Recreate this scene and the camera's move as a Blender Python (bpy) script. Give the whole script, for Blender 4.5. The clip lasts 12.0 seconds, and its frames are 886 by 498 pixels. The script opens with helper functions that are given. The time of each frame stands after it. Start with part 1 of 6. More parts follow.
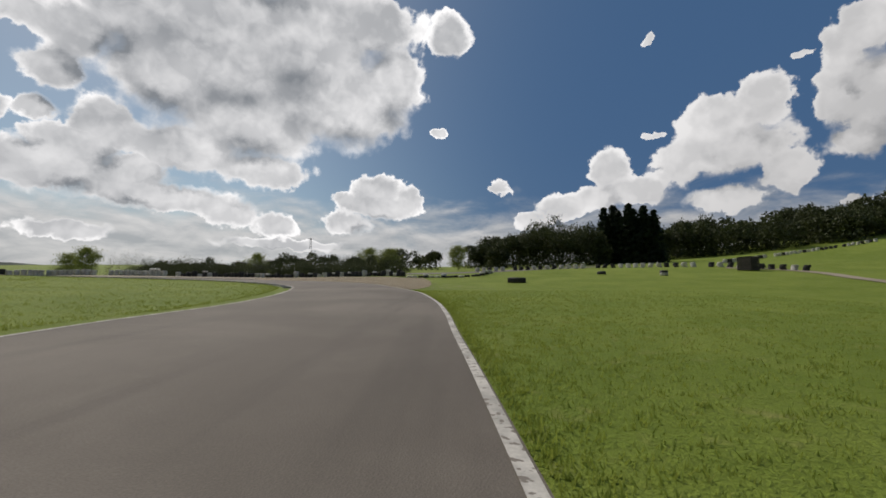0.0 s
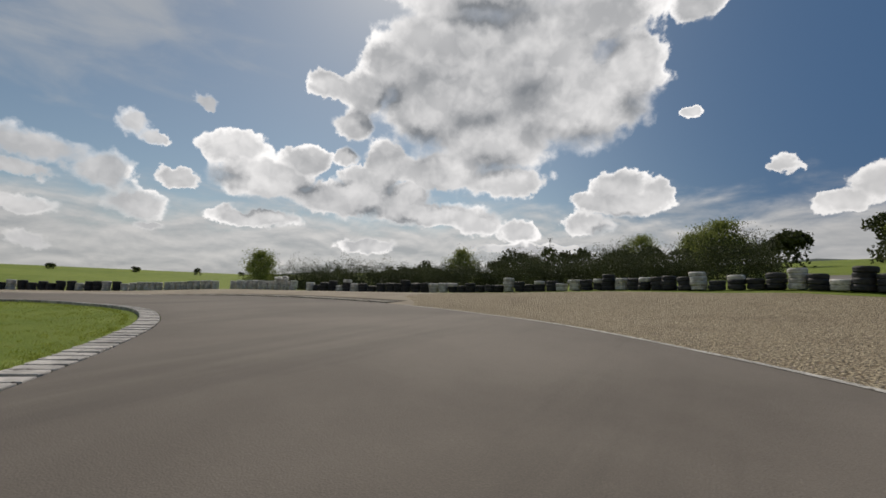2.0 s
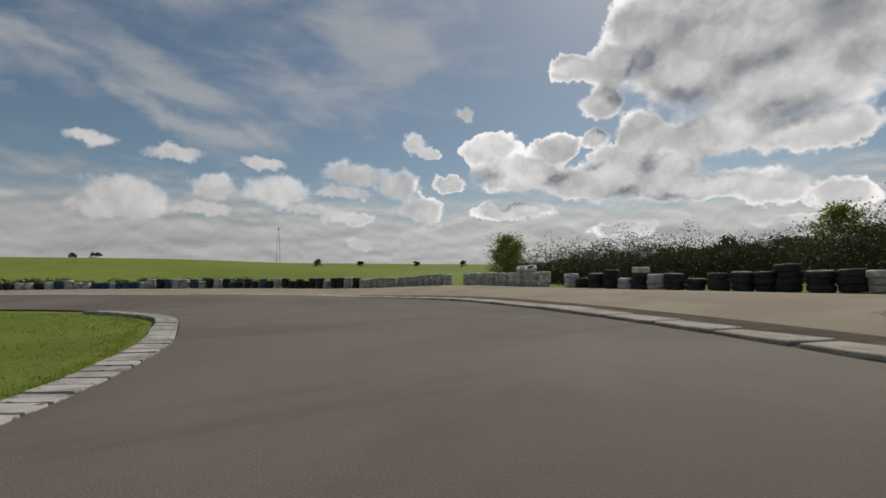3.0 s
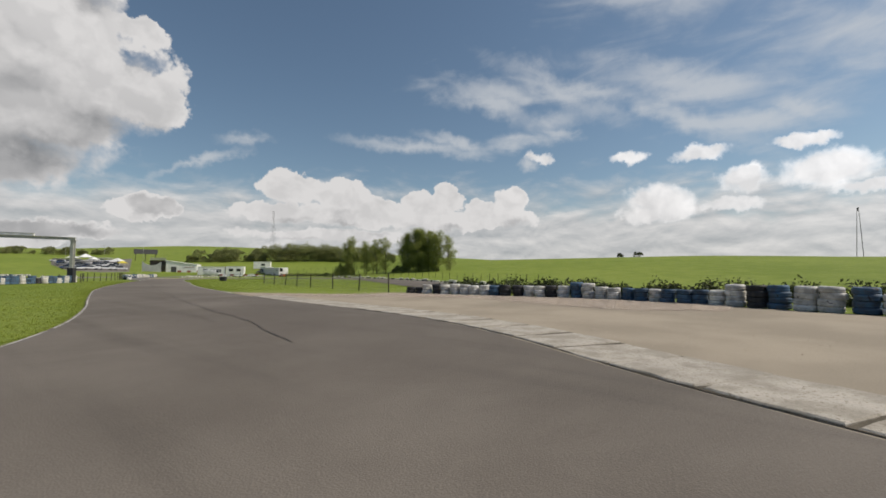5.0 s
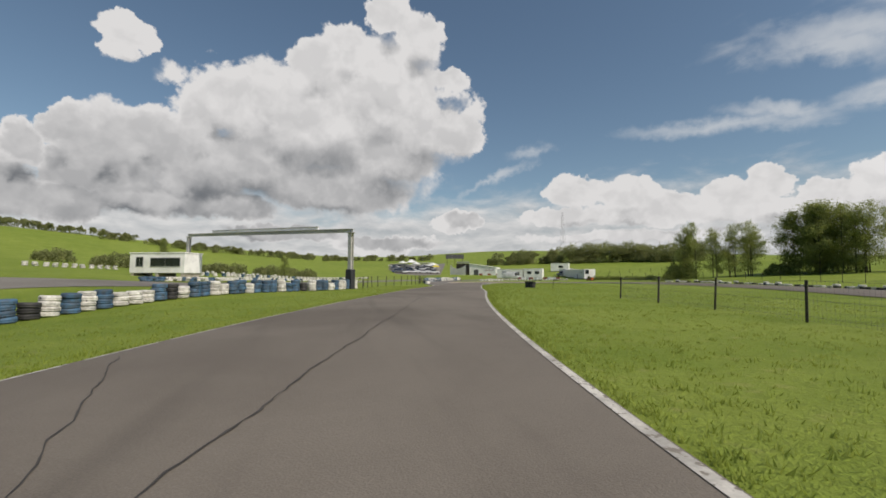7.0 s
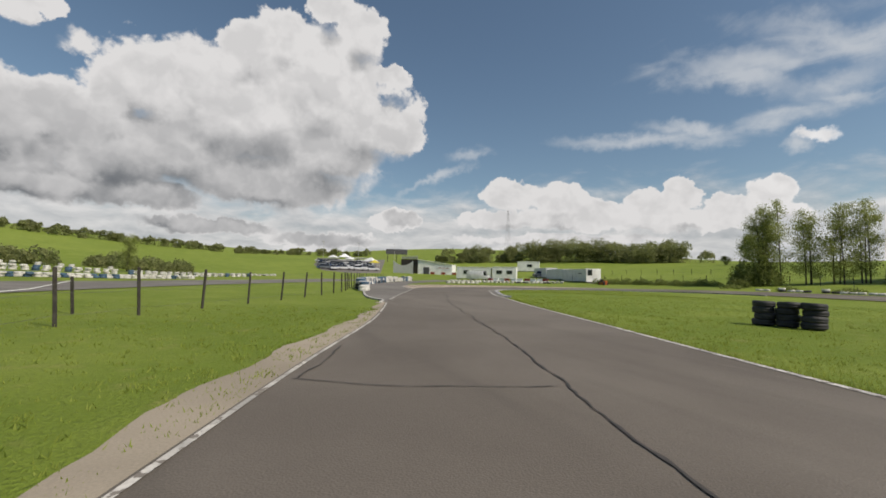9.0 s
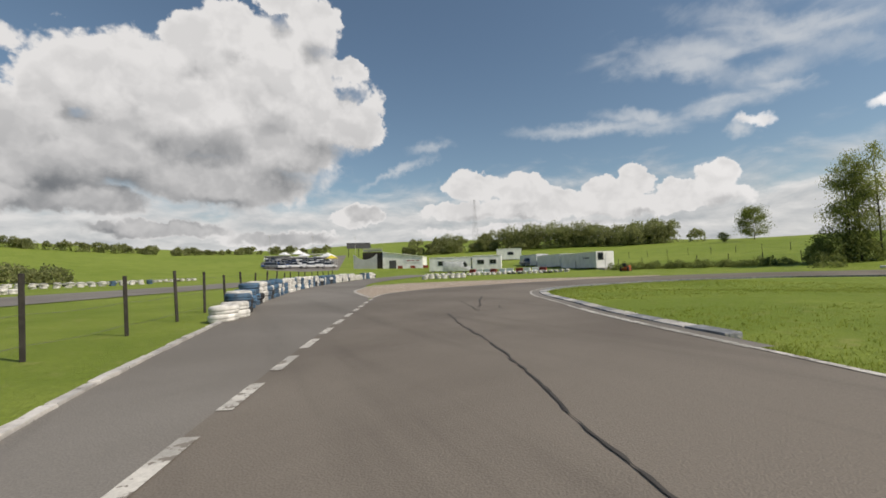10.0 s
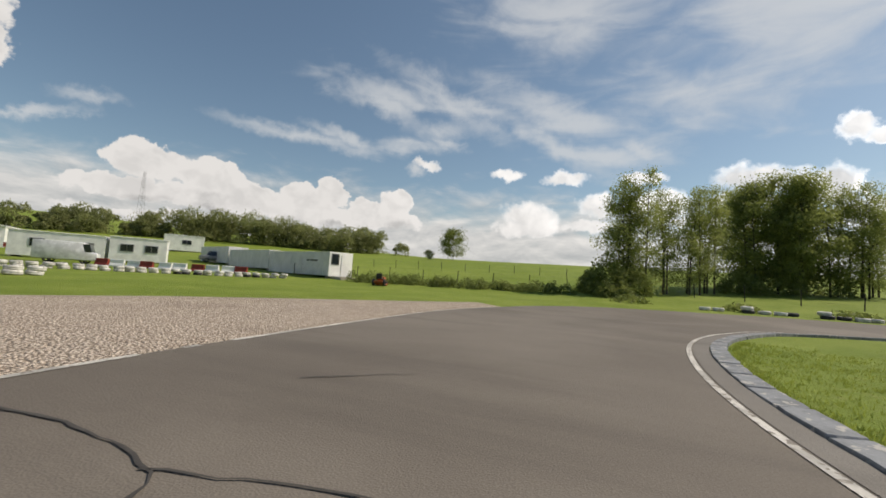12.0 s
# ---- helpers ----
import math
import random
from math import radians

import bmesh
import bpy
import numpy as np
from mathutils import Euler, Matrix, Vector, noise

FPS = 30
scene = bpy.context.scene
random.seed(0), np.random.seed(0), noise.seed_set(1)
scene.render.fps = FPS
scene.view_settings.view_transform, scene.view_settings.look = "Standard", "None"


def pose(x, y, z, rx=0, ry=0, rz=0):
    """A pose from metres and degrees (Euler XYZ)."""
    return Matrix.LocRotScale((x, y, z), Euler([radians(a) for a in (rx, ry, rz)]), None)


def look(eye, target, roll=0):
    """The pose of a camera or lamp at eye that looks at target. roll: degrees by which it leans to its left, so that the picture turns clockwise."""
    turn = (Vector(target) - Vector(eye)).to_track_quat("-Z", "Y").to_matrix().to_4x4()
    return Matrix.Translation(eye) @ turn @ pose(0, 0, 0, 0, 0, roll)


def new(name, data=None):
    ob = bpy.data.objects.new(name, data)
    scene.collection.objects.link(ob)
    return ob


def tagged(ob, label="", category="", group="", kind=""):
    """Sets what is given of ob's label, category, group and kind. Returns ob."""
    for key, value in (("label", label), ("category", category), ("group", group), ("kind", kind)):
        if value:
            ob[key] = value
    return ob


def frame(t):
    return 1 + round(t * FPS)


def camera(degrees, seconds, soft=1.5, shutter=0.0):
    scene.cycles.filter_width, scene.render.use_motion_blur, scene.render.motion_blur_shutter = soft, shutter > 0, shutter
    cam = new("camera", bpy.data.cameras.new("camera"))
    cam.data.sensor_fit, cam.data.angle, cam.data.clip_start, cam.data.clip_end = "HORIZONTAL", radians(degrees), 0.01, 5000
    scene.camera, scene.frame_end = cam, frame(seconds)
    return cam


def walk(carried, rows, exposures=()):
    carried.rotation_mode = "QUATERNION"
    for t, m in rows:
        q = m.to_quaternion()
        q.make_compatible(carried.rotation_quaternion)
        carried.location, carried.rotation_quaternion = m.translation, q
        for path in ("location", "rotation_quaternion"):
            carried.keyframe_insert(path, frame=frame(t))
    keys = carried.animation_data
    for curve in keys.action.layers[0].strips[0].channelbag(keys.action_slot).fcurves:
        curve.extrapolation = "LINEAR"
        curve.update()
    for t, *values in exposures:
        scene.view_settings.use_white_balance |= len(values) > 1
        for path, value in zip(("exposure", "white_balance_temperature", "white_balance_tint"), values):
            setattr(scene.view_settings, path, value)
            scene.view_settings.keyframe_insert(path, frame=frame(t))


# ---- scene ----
cam = camera(92, 12.0, soft=1.7, shutter=0.0)
# seconds, eye x y z, then heading (to the left of +y), pitch and roll in degrees
PATH = [
    (0, 0.00, 0.00, -0.89, 1.20, 5.71, 1.00),
    (0.5, -1.44, 9.85, -0.44, 1.74, 5.86, 0.65),
    (1, -3.16, 18.84, -0.01, 8.75, 5.65, -0.13),
    (1.5, -5.90, 26.36, 0.36, 19.80, 6.23, 0.64),
    (2, -9.96, 32.25, 0.63, 32.81, 5.49, 1.13),
    (2.5, -14.79, 36.70, 0.83, 48.84, 4.46, 0.60),
    (3, -19.60, 40.19, 0.94, 66.06, 3.55, -0.29),
    (3.5, -25.54, 41.36, 0.99, 83.07, 3.99, -0.94),
    (3.7, -27.97, 41.31, 1.01, 89.41, 3.23, 0.42),
    (4, -31.59, 40.72, 1.02, 99.01, 3.72, 0.19),
    (4.5, -37.28, 38.42, 1.05, 114.96, 3.60, 0.19),
    (5, -42.21, 34.65, 1.06, 129.85, 3.44, 0.19),
    (5.3, -44.67, 31.83, 1.08, 138.01, 3.98, -0.05),
    (5.5, -45.96, 29.67, 1.08, 143.19, 3.97, -0.13),
    (6, -48.38, 24.02, 1.11, 155.63, 3.75, -0.80),
    (6.5, -50.20, 17.02, 1.09, 163.37, 3.53, -0.63),
    (6.7, -50.79, 14.10, 1.09, 165.08, 3.80, -0.01),
    (7, -51.50, 9.64, 1.09, 166.85, 3.70, 0.19),
    (7.5, -52.59, 1.96, 1.09, 167.12, 3.80, 0.19),
    (8, -53.86, -6.05, 1.08, 164.92, 4.10, 0.19),
    (8.3, -54.82, -10.97, 1.08, 163.09, 4.30, 0.54),
    (8.5, -55.58, -14.27, 1.09, 161.78, 4.27, 0.62),
    (9, -57.78, -22.67, 1.09, 158.47, 3.68, 1.29),
    (9.5, -60.52, -31.15, 1.09, 156.03, 3.60, -0.80),
    (10, -63.19, -38.61, 1.09, 153.79, 2.76, -1.58),
    (10.5, -66.25, -44.89, 1.10, 149.07, 2.78, -1.28),
    (11, -69.11, -50.16, 1.09, 141.52, 2.68, -0.74),
    (11.5, -72.33, -53.73, 1.07, 130.25, 2.74, 2.11),
    (12, -75.71, -55.89, 1.08, 114.10, 4.14, 3.77),
]


def heading_pose(x, y, z, yaw, pitch, roll):
    a, b = radians(yaw), radians(pitch)
    ahead = Vector((-math.sin(a) * math.cos(b), math.cos(a) * math.cos(b), math.sin(b)))
    eye = Vector((x, y, z))
    return look(eye, eye + ahead * 10, roll)


walk(cam, [(t, heading_pose(x, y, z, a, b, c)) for t, x, y, z, a, b, c in PATH],
     exposures=[(0.0, -0.7, 6800, 12), (1.0, -0.7, 6850, 12), (2.0, -0.74, 6900, 12), (3.0, -0.86, 6950, 12), (3.7, -0.78, 6950, 12), (5.3, -0.22, 6850, 12), (8.5, -0.22, 6850, 12), (10.5, -0.12, 6950, 12), (12.0, -0.12, 7100, 12)])

# ---------------------------------------------------------------- sky and sun
SUN_AZ, SUN_EL = 38.0, 48.0
sun_data = bpy.data.lights.new("sun", "SUN")
sun_data.energy, sun_data.angle, sun_data.color = 4.3, radians(0.53), (1.0, 0.95, 0.87)
sun = new("sun", sun_data)
sun_dir = Vector((-math.sin(radians(SUN_AZ)) * math.cos(radians(SUN_EL)), math.cos(radians(SUN_AZ)) * math.cos(radians(SUN_EL)), math.sin(radians(SUN_EL))))
sun.matrix_world = look((0, 0, 60), Vector((0, 0, 60)) - sun_dir)


class Nodes:
    """A small helper to write node trees."""

    def __init__(self, tree):
        self.tree = tree
        tree.nodes.clear()

    def add(self, kind, inputs=None, **props):
        n = self.tree.nodes.new(kind)
        for k, v in props.items():
            setattr(n, k, v)
        for k, v in (inputs or {}).items():
            if isinstance(v, bpy.types.NodeSocket):
                self.tree.links.new(v, n.inputs[k])
            else:
                n.inputs[k].default_value = v
        return n

    def math(self, op, a, b=0.0, c=0.0, clamp=False):
        return self.add("ShaderNodeMath", {0: a, 1: b, 2: c}, operation=op, use_clamp=clamp).outputs[0]

    def mix(self, f, a, b):
        return self.add("ShaderNodeMix", {"Factor": f, 6: a, 7: b}, data_type="RGBA").outputs[2]

    def step(self, v, lo, hi, a=0.0, b=1.0):
        return self.add("ShaderNodeMapRange", {0: v, 1: lo, 2: hi, 3: a, 4: b}, interpolation_type="SMOOTHSTEP").outputs[0]

    def noise(self, vec, scale, detail=4.0, rough=0.55, distortion=0.0):
        return self.add("ShaderNodeTexNoise", {"Vector": vec, "Scale": scale, "Detail": detail, "Roughness": rough, "Distortion": distortion}).outputs[0]


world = bpy.data.worlds.new("sky")
scene.world = world
world.use_nodes = True
W = Nodes(world.node_tree)
way = W.add("ShaderNodeTexCoord").outputs["Generated"]
sky = W.add("ShaderNodeTexSky", sky_type="NISHITA", sun_disc=False, sun_elevation=radians(SUN_EL), sun_rotation=radians(-SUN_AZ),
            air_density=1.0, dust_density=0.7, ozone_density=1.6).outputs[0]
MID = 75.0
turned = W.add("ShaderNodeVectorRotate", {"Vector": way, "Axis": (0, 0, 1), "Angle": radians(-MID)}, rotation_type="AXIS_ANGLE").outputs[0]
sep = W.add("ShaderNodeSeparateXYZ", {0: turned})
az = W.math("MULTIPLY", W.math("ARCTAN2", W.math("MULTIPLY", sep.outputs[0], -1.0), sep.outputs[1]), 180 / math.pi)
el = W.math("MULTIPLY", W.math("ARCSINE", sep.outputs[2]), 180 / math.pi)
warp1 = W.add("ShaderNodeTexNoise", {"Vector": way, "Scale": 11.0, "Detail": 4.0, "Roughness": 0.55})
wv = W.add("ShaderNodeVectorMath", {0: warp1.outputs["Color"], 1: (0.5, 0.5, 0.5)}, operation="SUBTRACT").outputs[0]
wv = W.add("ShaderNodeVectorMath", {0: wv, 1: (3.4, 2.2, 0.0)}, operation="MULTIPLY").outputs[0]
warp2 = W.add("ShaderNodeTexNoise", {"Vector": way, "Scale": 34.0, "Detail": 4.0, "Roughness": 0.6})
wv2 = W.add("ShaderNodeVectorMath", {0: warp2.outputs["Color"], 1: (0.5, 0.5, 0.5)}, operation="SUBTRACT").outputs[0]
wv2 = W.add("ShaderNodeVectorMath", {0: wv2, 1: (2.6, 2.0, 0.0)}, operation="MULTIPLY").outputs[0]
wv = W.add("ShaderNodeVectorMath", {0: wv, 1: wv2}, operation="ADD").outputs[0]
base_uv = W.add("ShaderNodeCombineXYZ", {0: az, 1: el, 2: 0.0}).outputs[0]
uv = W.add("ShaderNodeVectorMath", {0: base_uv, 1: wv}, operation="ADD").outputs[0]


def lobes(vec, rows):
    """The field of a group of cloud lobes: 1 in a middle, 0 at a rim, below 0 outside."""
    field = None
    for a, e, w, hgt, *tilt in rows:
        a = (a - MID + 180) % 360 - 180
        d = W.add("ShaderNodeVectorMath", {0: vec, 1: (a, e, 0)}, operation="SUBTRACT").outputs[0]
        if tilt and tilt[0]:
            d = W.add("ShaderNodeVectorRotate", {"Vector": d, "Axis": (0, 0, 1), "Angle": radians(-tilt[0])}, rotation_type="AXIS_ANGLE").outputs[0]
        d = W.add("ShaderNodeVectorMath", {0: d, 1: (1 / w, 1 / hgt, 0)}, operation="MULTIPLY").outputs[0]
        d = W.add("ShaderNodeVectorMath", {0: d}, operation="LENGTH").outputs[1]
        v = W.math("SUBTRACT", 1.0, d)
        field = v if field is None else W.add("ShaderNodeMath", {0: field, 1: v, 2: 0.3}, operation="SMOOTH_MAX").outputs[0]
    return field


NORTH_CLOUD = [(27, 26, 19, 9.5), (48.6, 25.5, 3.1, 2.3), (44.2, 24.9, 4.2, 3.0), (40.5, 28.4, 4.3, 3.3), (45.0, 21.0, 3.1, 2.6), (45.9, 16.8, 2.1, 1.5), (40.4, 16.8, 3.7, 3.1), (35.3, 23.6, 6.9, 5.5), (31.7, 30.9, 11.5, 5.1), (21.5, 29.3, 12.9, 8.1), (11.4, 32.6, 7.2, 4.2), (14.5, 23.2, 10.1, 5.8), (8.6, 26.7, 5.2, 4.9), (26.4, 20.3, 9.9, 6.1), (33.1, 15.6, 7.7, 3.2), (24.8, 14.4, 7.1, 2.5), (26.3, 37.8, 19.2, 4.7), (0.7, 32.0, 3.6, 2.8), (2.3, 20.8, 0.7, 0.8)]
NORTH_LOW = [(59.6, 16.7, 4.6, 2.3), (50.8, 16.1, 4.0, 2.0), (42.7, 14.1, 4.7, 2.2), (37.9, 12.5, 4.1, 2.2), (55.4, 13.2, 7.6, 2.9), (64.8, 12.0, 3.0, 1.4), (45.4, 11.7, 9.9, 2.7), (56.8, 8.5, 6.4, 1.3), (35.7, 10.0, 8.7, 1.9), (28.5, 9.0, 4.0, 2.1), (22.9, 8.0, 2.8, 1.6), (14.3, 8.6, 3.2, 2.0), (9.9, 13.0, 4.0, 2.3), (5.8, 12.0, 2.1, 2.2), (12.7, 11.5, 3.8, 1.5), (9.3, 10.8, 5.5, 1.5), (43.1, 5.7, 4.5, 1.1), (21.1, 5.6, 8.9, 0.8)]
EAST_CLOUD = [(323.7, 20.6, 3.3, 2.7), (328.2, 19.7, 3.8, 2.5), (326.8, 16.4, 7.4, 3.5), (331.9, 15.1, 3.5, 2.7), (321.8, 13.3, 2.3, 2.5), (327.0, 11.0, 4.8, 1.7), (339.7, 15.5, 2.6, 2.9), (336.7, 12.4, 4.0, 1.9), (345.8, 11.1, 3.6, 1.7), (349.5, 9.7, 2.8, 1.3), (340.9, 12.1, 4.1, 1.7), (314.8, 25.3, 2.7, 2.8), (316.7, 23.5, 1.9, 2.3), (317.7, 19.6, 2.0, 3.0), (314.8, 18.8, 4.1, 5.0), (315.8, 14.9, 3.3, 2.0), (319.9, 24.2, 1.2, 0.5), (334.2, 29.4, 1.1, 0.6), (334.9, 18.7, 1.4, 0.5), (316.5, 9.7, 1.6, 0.6), (353.6, 13.7, 1.4, 1.3)]
WEST_PUFFS = [(63.0, 21.1, 1.6, 1.0), (69.9, 17.5, 1.8, 1.3), (67.7, 16.2, 2.0, 0.8), (77.3, 13.1, 5.2, 1.9), (71.9, 11.9, 3.1, 2.2), (78.3, 10.7, 4.6, 1.0), (69.1, 8.9, 3.4, 1.9), (87.7, 10.7, 4.4, 2.2), (94.6, 10.5, 2.4, 1.6), (103.1, 9.3, 3.9, 2.1), (103.4, 7.3, 4.3, 1.3), (67.7, 6.6, 1.8, 0.6), (84.1, 8.2, 3.8, 0.8), (95.3, 7.9, 3.6, 0.9), (106.4, 14.4, 2.5, 0.9), (98.6, 13.9, 3.3, 1.0), (89.1, 13.9, 3.2, 0.8), (117.0, 15.0, 1.9, 0.8), (78.7, 7.6, 3.4, 1.1), (77.3, 4.0, 2.0, 1.1)]
SOUTH_CLOUD = [(183, 19, 17, 8.5), (176, 23, 11, 8), (174.2, 32.2, 3.9, 2.4), (179.7, 28.5, 4.2, 2.4), (170.4, 30.1, 3.4, 2.4), (183.9, 26.4, 4.2, 2.5), (175.7, 25.5, 9.3, 5.7), (166.1, 25.5, 2.2, 1.6), (170.4, 19.4, 9.1, 3.8), (164.7, 18.4, 4.2, 3.4), (174.2, 15.7, 9.3, 4.3), (194.5, 20.3, 5.0, 3.5), (189.4, 21.8, 4.9, 3.6), (186.2, 18.6, 10.5, 5.9), (196.9, 17.3, 3.0, 2.9), (191.4, 13.7, 10.8, 5.2), (181.3, 11.1, 13.2, 4.1), (198.6, 11.0, 4.1, 3.7), (208.8, 15.0, 2.4, 2.2), (201.7, 16.3, 2.7, 2.0), (205.1, 14.1, 4.1, 2.6), (207.6, 10.9, 4.5, 3.2)]
SOUTH_BASE = [(203, 14, 7, 4.5), (196, 13, 8, 6), (203.6, 10.4, 3.8, 2.9), (208.1, 7.2, 5.0, 2.5), (201.2, 8.3, 7.1, 2.4), (193.9, 8.5, 6.8, 2.3), (164.4, 7.7, 3.3, 1.5), (204.4, 25.4, 3.1, 1.9), (205.2, 23.4, 1.8, 1.2), (174.2, 4.4, 8.1, 1.2), (187.3, 5.5, 8.9, 1.2), (213.1, 8.2, 3.8, 3.4), (211.9, 12.9, 2.4, 2.4)]
SOUTH_LOW = [(149.5, 11.0, 4.3, 2.1), (143.6, 10.4, 3.6, 2.2), (138.4, 8.8, 3.5, 1.6), (133.2, 9.3, 2.9, 2.0), (129.1, 10.1, 2.9, 2.1), (124.6, 8.7, 2.6, 1.7), (120.4, 9.8, 2.6, 2.0), (127.3, 7.3, 11.7, 1.6), (149.8, 7.8, 6.9, 1.5), (140.4, 7.4, 6.9, 1.3), (165.7, 7.2, 3.1, 1.3), (175.0, 3.2, 4.2, 0.9), (142.5, 5.1, 14.0, 0.9)]
wisp_uv = W.add("ShaderNodeVectorMath", {0: base_uv, 1: W.add("ShaderNodeVectorMath", {0: wv, 1: (1.4, 0.9, 0)}, operation="MULTIPLY").outputs[0]}, operation="ADD").outputs[0]
WISPS = [(74, 29, 15, 7, 0), (100, 33, 15, 5, 0), (84, 23, 12, 4, 10), (122.8, 21.9, 8.8, 1.6, 28), (114.5, 22.7, 11.4, 2.0, 27), (99.6, 18.0, 10.7, 1.9, 30), (93.8, 16.7, 6.0, 1.7, 10), (128.2, 17.3, 4.7, 0.9, 12), (115.0, 18.0, 3.9, 1.0, 15), (122.2, 23.3, 10.2, 1.9, 6), (115.3, 19.4, 6.2, 1.8, -8), (119.9, 17.4, 6.2, 1.3, -2), (133.8, 16.8, 10.8, 0.9, 4), (155.2, 16.1, 4.0, 0.9, -12), (118.6, 14.1, 1.5, 0.8, 0), (160.5, 12.7, 8.4, 0.7, -25), (98.9, 21.4, 13.7, 2.4, 18), (111.8, 22.6, 10.1, 1.4, 8), (89.9, 17.3, 4.5, 1.4, 20)]

# billowing texture; a second sample, shifted towards the light, gives the lit sides
curl = W.add("ShaderNodeVectorMath", {0: W.add("ShaderNodeTexNoise", {"Vector": way, "Scale": 20.0, "Detail": 2.0, "Roughness": 0.6}).outputs["Color"], 1: (0.5, 0.5, 0.5)}, operation="SUBTRACT").outputs[0]
curl = W.add("ShaderNodeVectorMath", {0: curl, "Scale": 0.05}, operation="SCALE").outputs[0]
curled = W.add("ShaderNodeVectorMath", {0: way, 1: curl}, operation="ADD").outputs[0]
lit_way = W.add("ShaderNodeVectorMath", {0: curled, 1: tuple(sun_dir * 0.008 + Vector((0, 0, 0.02)))}, operation="ADD").outputs[0]


def heads(vec, detail):
    """Cauliflower heads, 1 on their crowns."""
    d = W.add("ShaderNodeTexVoronoi", {"Vector": vec, "Scale": 12.0, "Detail": detail, "Roughness": 0.5, "Lacunarity": 2.4, "Smoothness": 0.35}, feature="SMOOTH_F1", normalize=True).outputs[0]
    return W.math("SUBTRACT", 1.0, d)


head, head_lit = heads(curled, 3.0), heads(lit_way, 2.0)
billow = W.noise(way, 11.0, 5.0, 0.52, 0.2)
billow_lit = W.noise(W.add("ShaderNodeVectorMath", {0: way, 1: (0, 0, 0.03)}, operation="ADD").outputs[0], 11.0, 3.0, 0.5, 0.2)
relief = W.math("ADD", W.math("MULTIPLY", W.math("SUBTRACT", head, head_lit), 0.95), W.math("MULTIPLY", W.math("SUBTRACT", billow, billow_lit), 0.75))
ragged = W.math("ADD", W.math("MULTIPLY", W.math("SUBTRACT", head, 0.72), 1.1), W.math("MULTIPLY", W.math("SUBTRACT", billow, 0.5), 1.0))
uv_up = W.add("ShaderNodeVectorMath", {0: uv, 1: (0.0, 3.6, 0.0)}, operation="ADD").outputs[0]
deck = deck_up = None
for rows in (SOUTH_CLOUD, SOUTH_BASE, NORTH_CLOUD, NORTH_LOW, EAST_CLOUD, SOUTH_LOW, WEST_PUFFS):
    one = lobes(uv, rows)
    two = one if rows is WEST_PUFFS else lobes(uv_up, rows)
    if rows is NORTH_CLOUD:
        tower = deck
    hard = deck
    deck = one if deck is None else W.math("MAXIMUM", deck, one)
    deck_up = two if deck_up is None else W.math("MAXIMUM", deck_up, two)
body = W.math("ADD", deck, W.math("MULTIPLY", ragged, W.step(deck, 0.1, 0.5, 0.9, 0.15)))
under = W.step(W.math("SUBTRACT", deck_up, deck), -0.15, 0.6)
cover = W.math("DIVIDE", body, W.math("ADD", 0.13, W.math("MULTIPLY", under, 0.4)), clamp=True)
cover = W.step(cover, 0.0, 1.0)
softly = W.math("MULTIPLY", W.step(body, -0.05, 0.5), 0.94)
cover = W.mix(W.step(hard, -0.9, -0.5), softly, cover)
large = W.noise(way, 5.0, 3.0, 0.5)
depth = W.math("MULTIPLY", W.step(W.math("ADD", deck, W.math("MULTIPLY", ragged, 0.22)), 0.0, 0.42), W.step(large, 0.32, 0.62, 0.7, 1.0))
glare = W.add("ShaderNodeVectorMath", {0: way, 1: tuple(sun_dir)}, operation="DOT_PRODUCT").outputs[1]
thick = W.math("ADD", 0.14, W.math("MULTIPLY", W.step(glare, 0.2, 0.9), 0.52))
relief = W.math("MULTIPLY", W.math("MINIMUM", W.math("MAXIMUM", relief, -0.11), 0.3), 0.8)
white = W.math("SUBTRACT", 1.06, W.math("MULTIPLY", depth, thick))
white = W.math("SUBTRACT", white, W.math("MULTIPLY", W.math("MULTIPLY", under, W.step(deck, -0.1, 0.5)), 0.42))
# the tall cloud is brightest on its heads and grey towards its base
climb = W.step(W.math("ADD", el, W.math("MULTIPLY", W.math("SUBTRACT", large, 0.5), 16.0)), 7.0, 24.0)
white = W.math("SUBTRACT", white, W.math("MULTIPLY", W.math("MULTIPLY", W.math("SUBTRACT", 1.0, climb), W.step(tower, 0.0, 0.45)), 0.36))
white = W.math("MINIMUM", W.math("MAXIMUM", W.math("ADD", white, relief), 0.1), 1.06)
cloud_col = W.mix(white, (0.10, 0.12, 0.145, 1), (0.8, 0.82, 0.845, 1))
cloud_col = W.add("ShaderNodeVectorMath", {0: cloud_col, "Scale": W.step(glare, 0.1, 0.85, 1.0, 2.1)}, operation="SCALE").outputs[0]
# thin streaks
streak_map = W.add("ShaderNodeMapping", {"Vector": way, "Scale": (5, 5, 16), "Rotation": (0.25, 0.15, 0.0)}).outputs[0]
streak = W.noise(streak_map, 1.3, 6.0, 0.55, 0.6)
veil = W.math("ADD", lobes(wisp_uv, WISPS), W.math("MULTIPLY", W.math("SUBTRACT", streak, 0.5), 2.2))
veil = W.math("MULTIPLY", W.step(veil, -0.3, 1.2), 0.68)
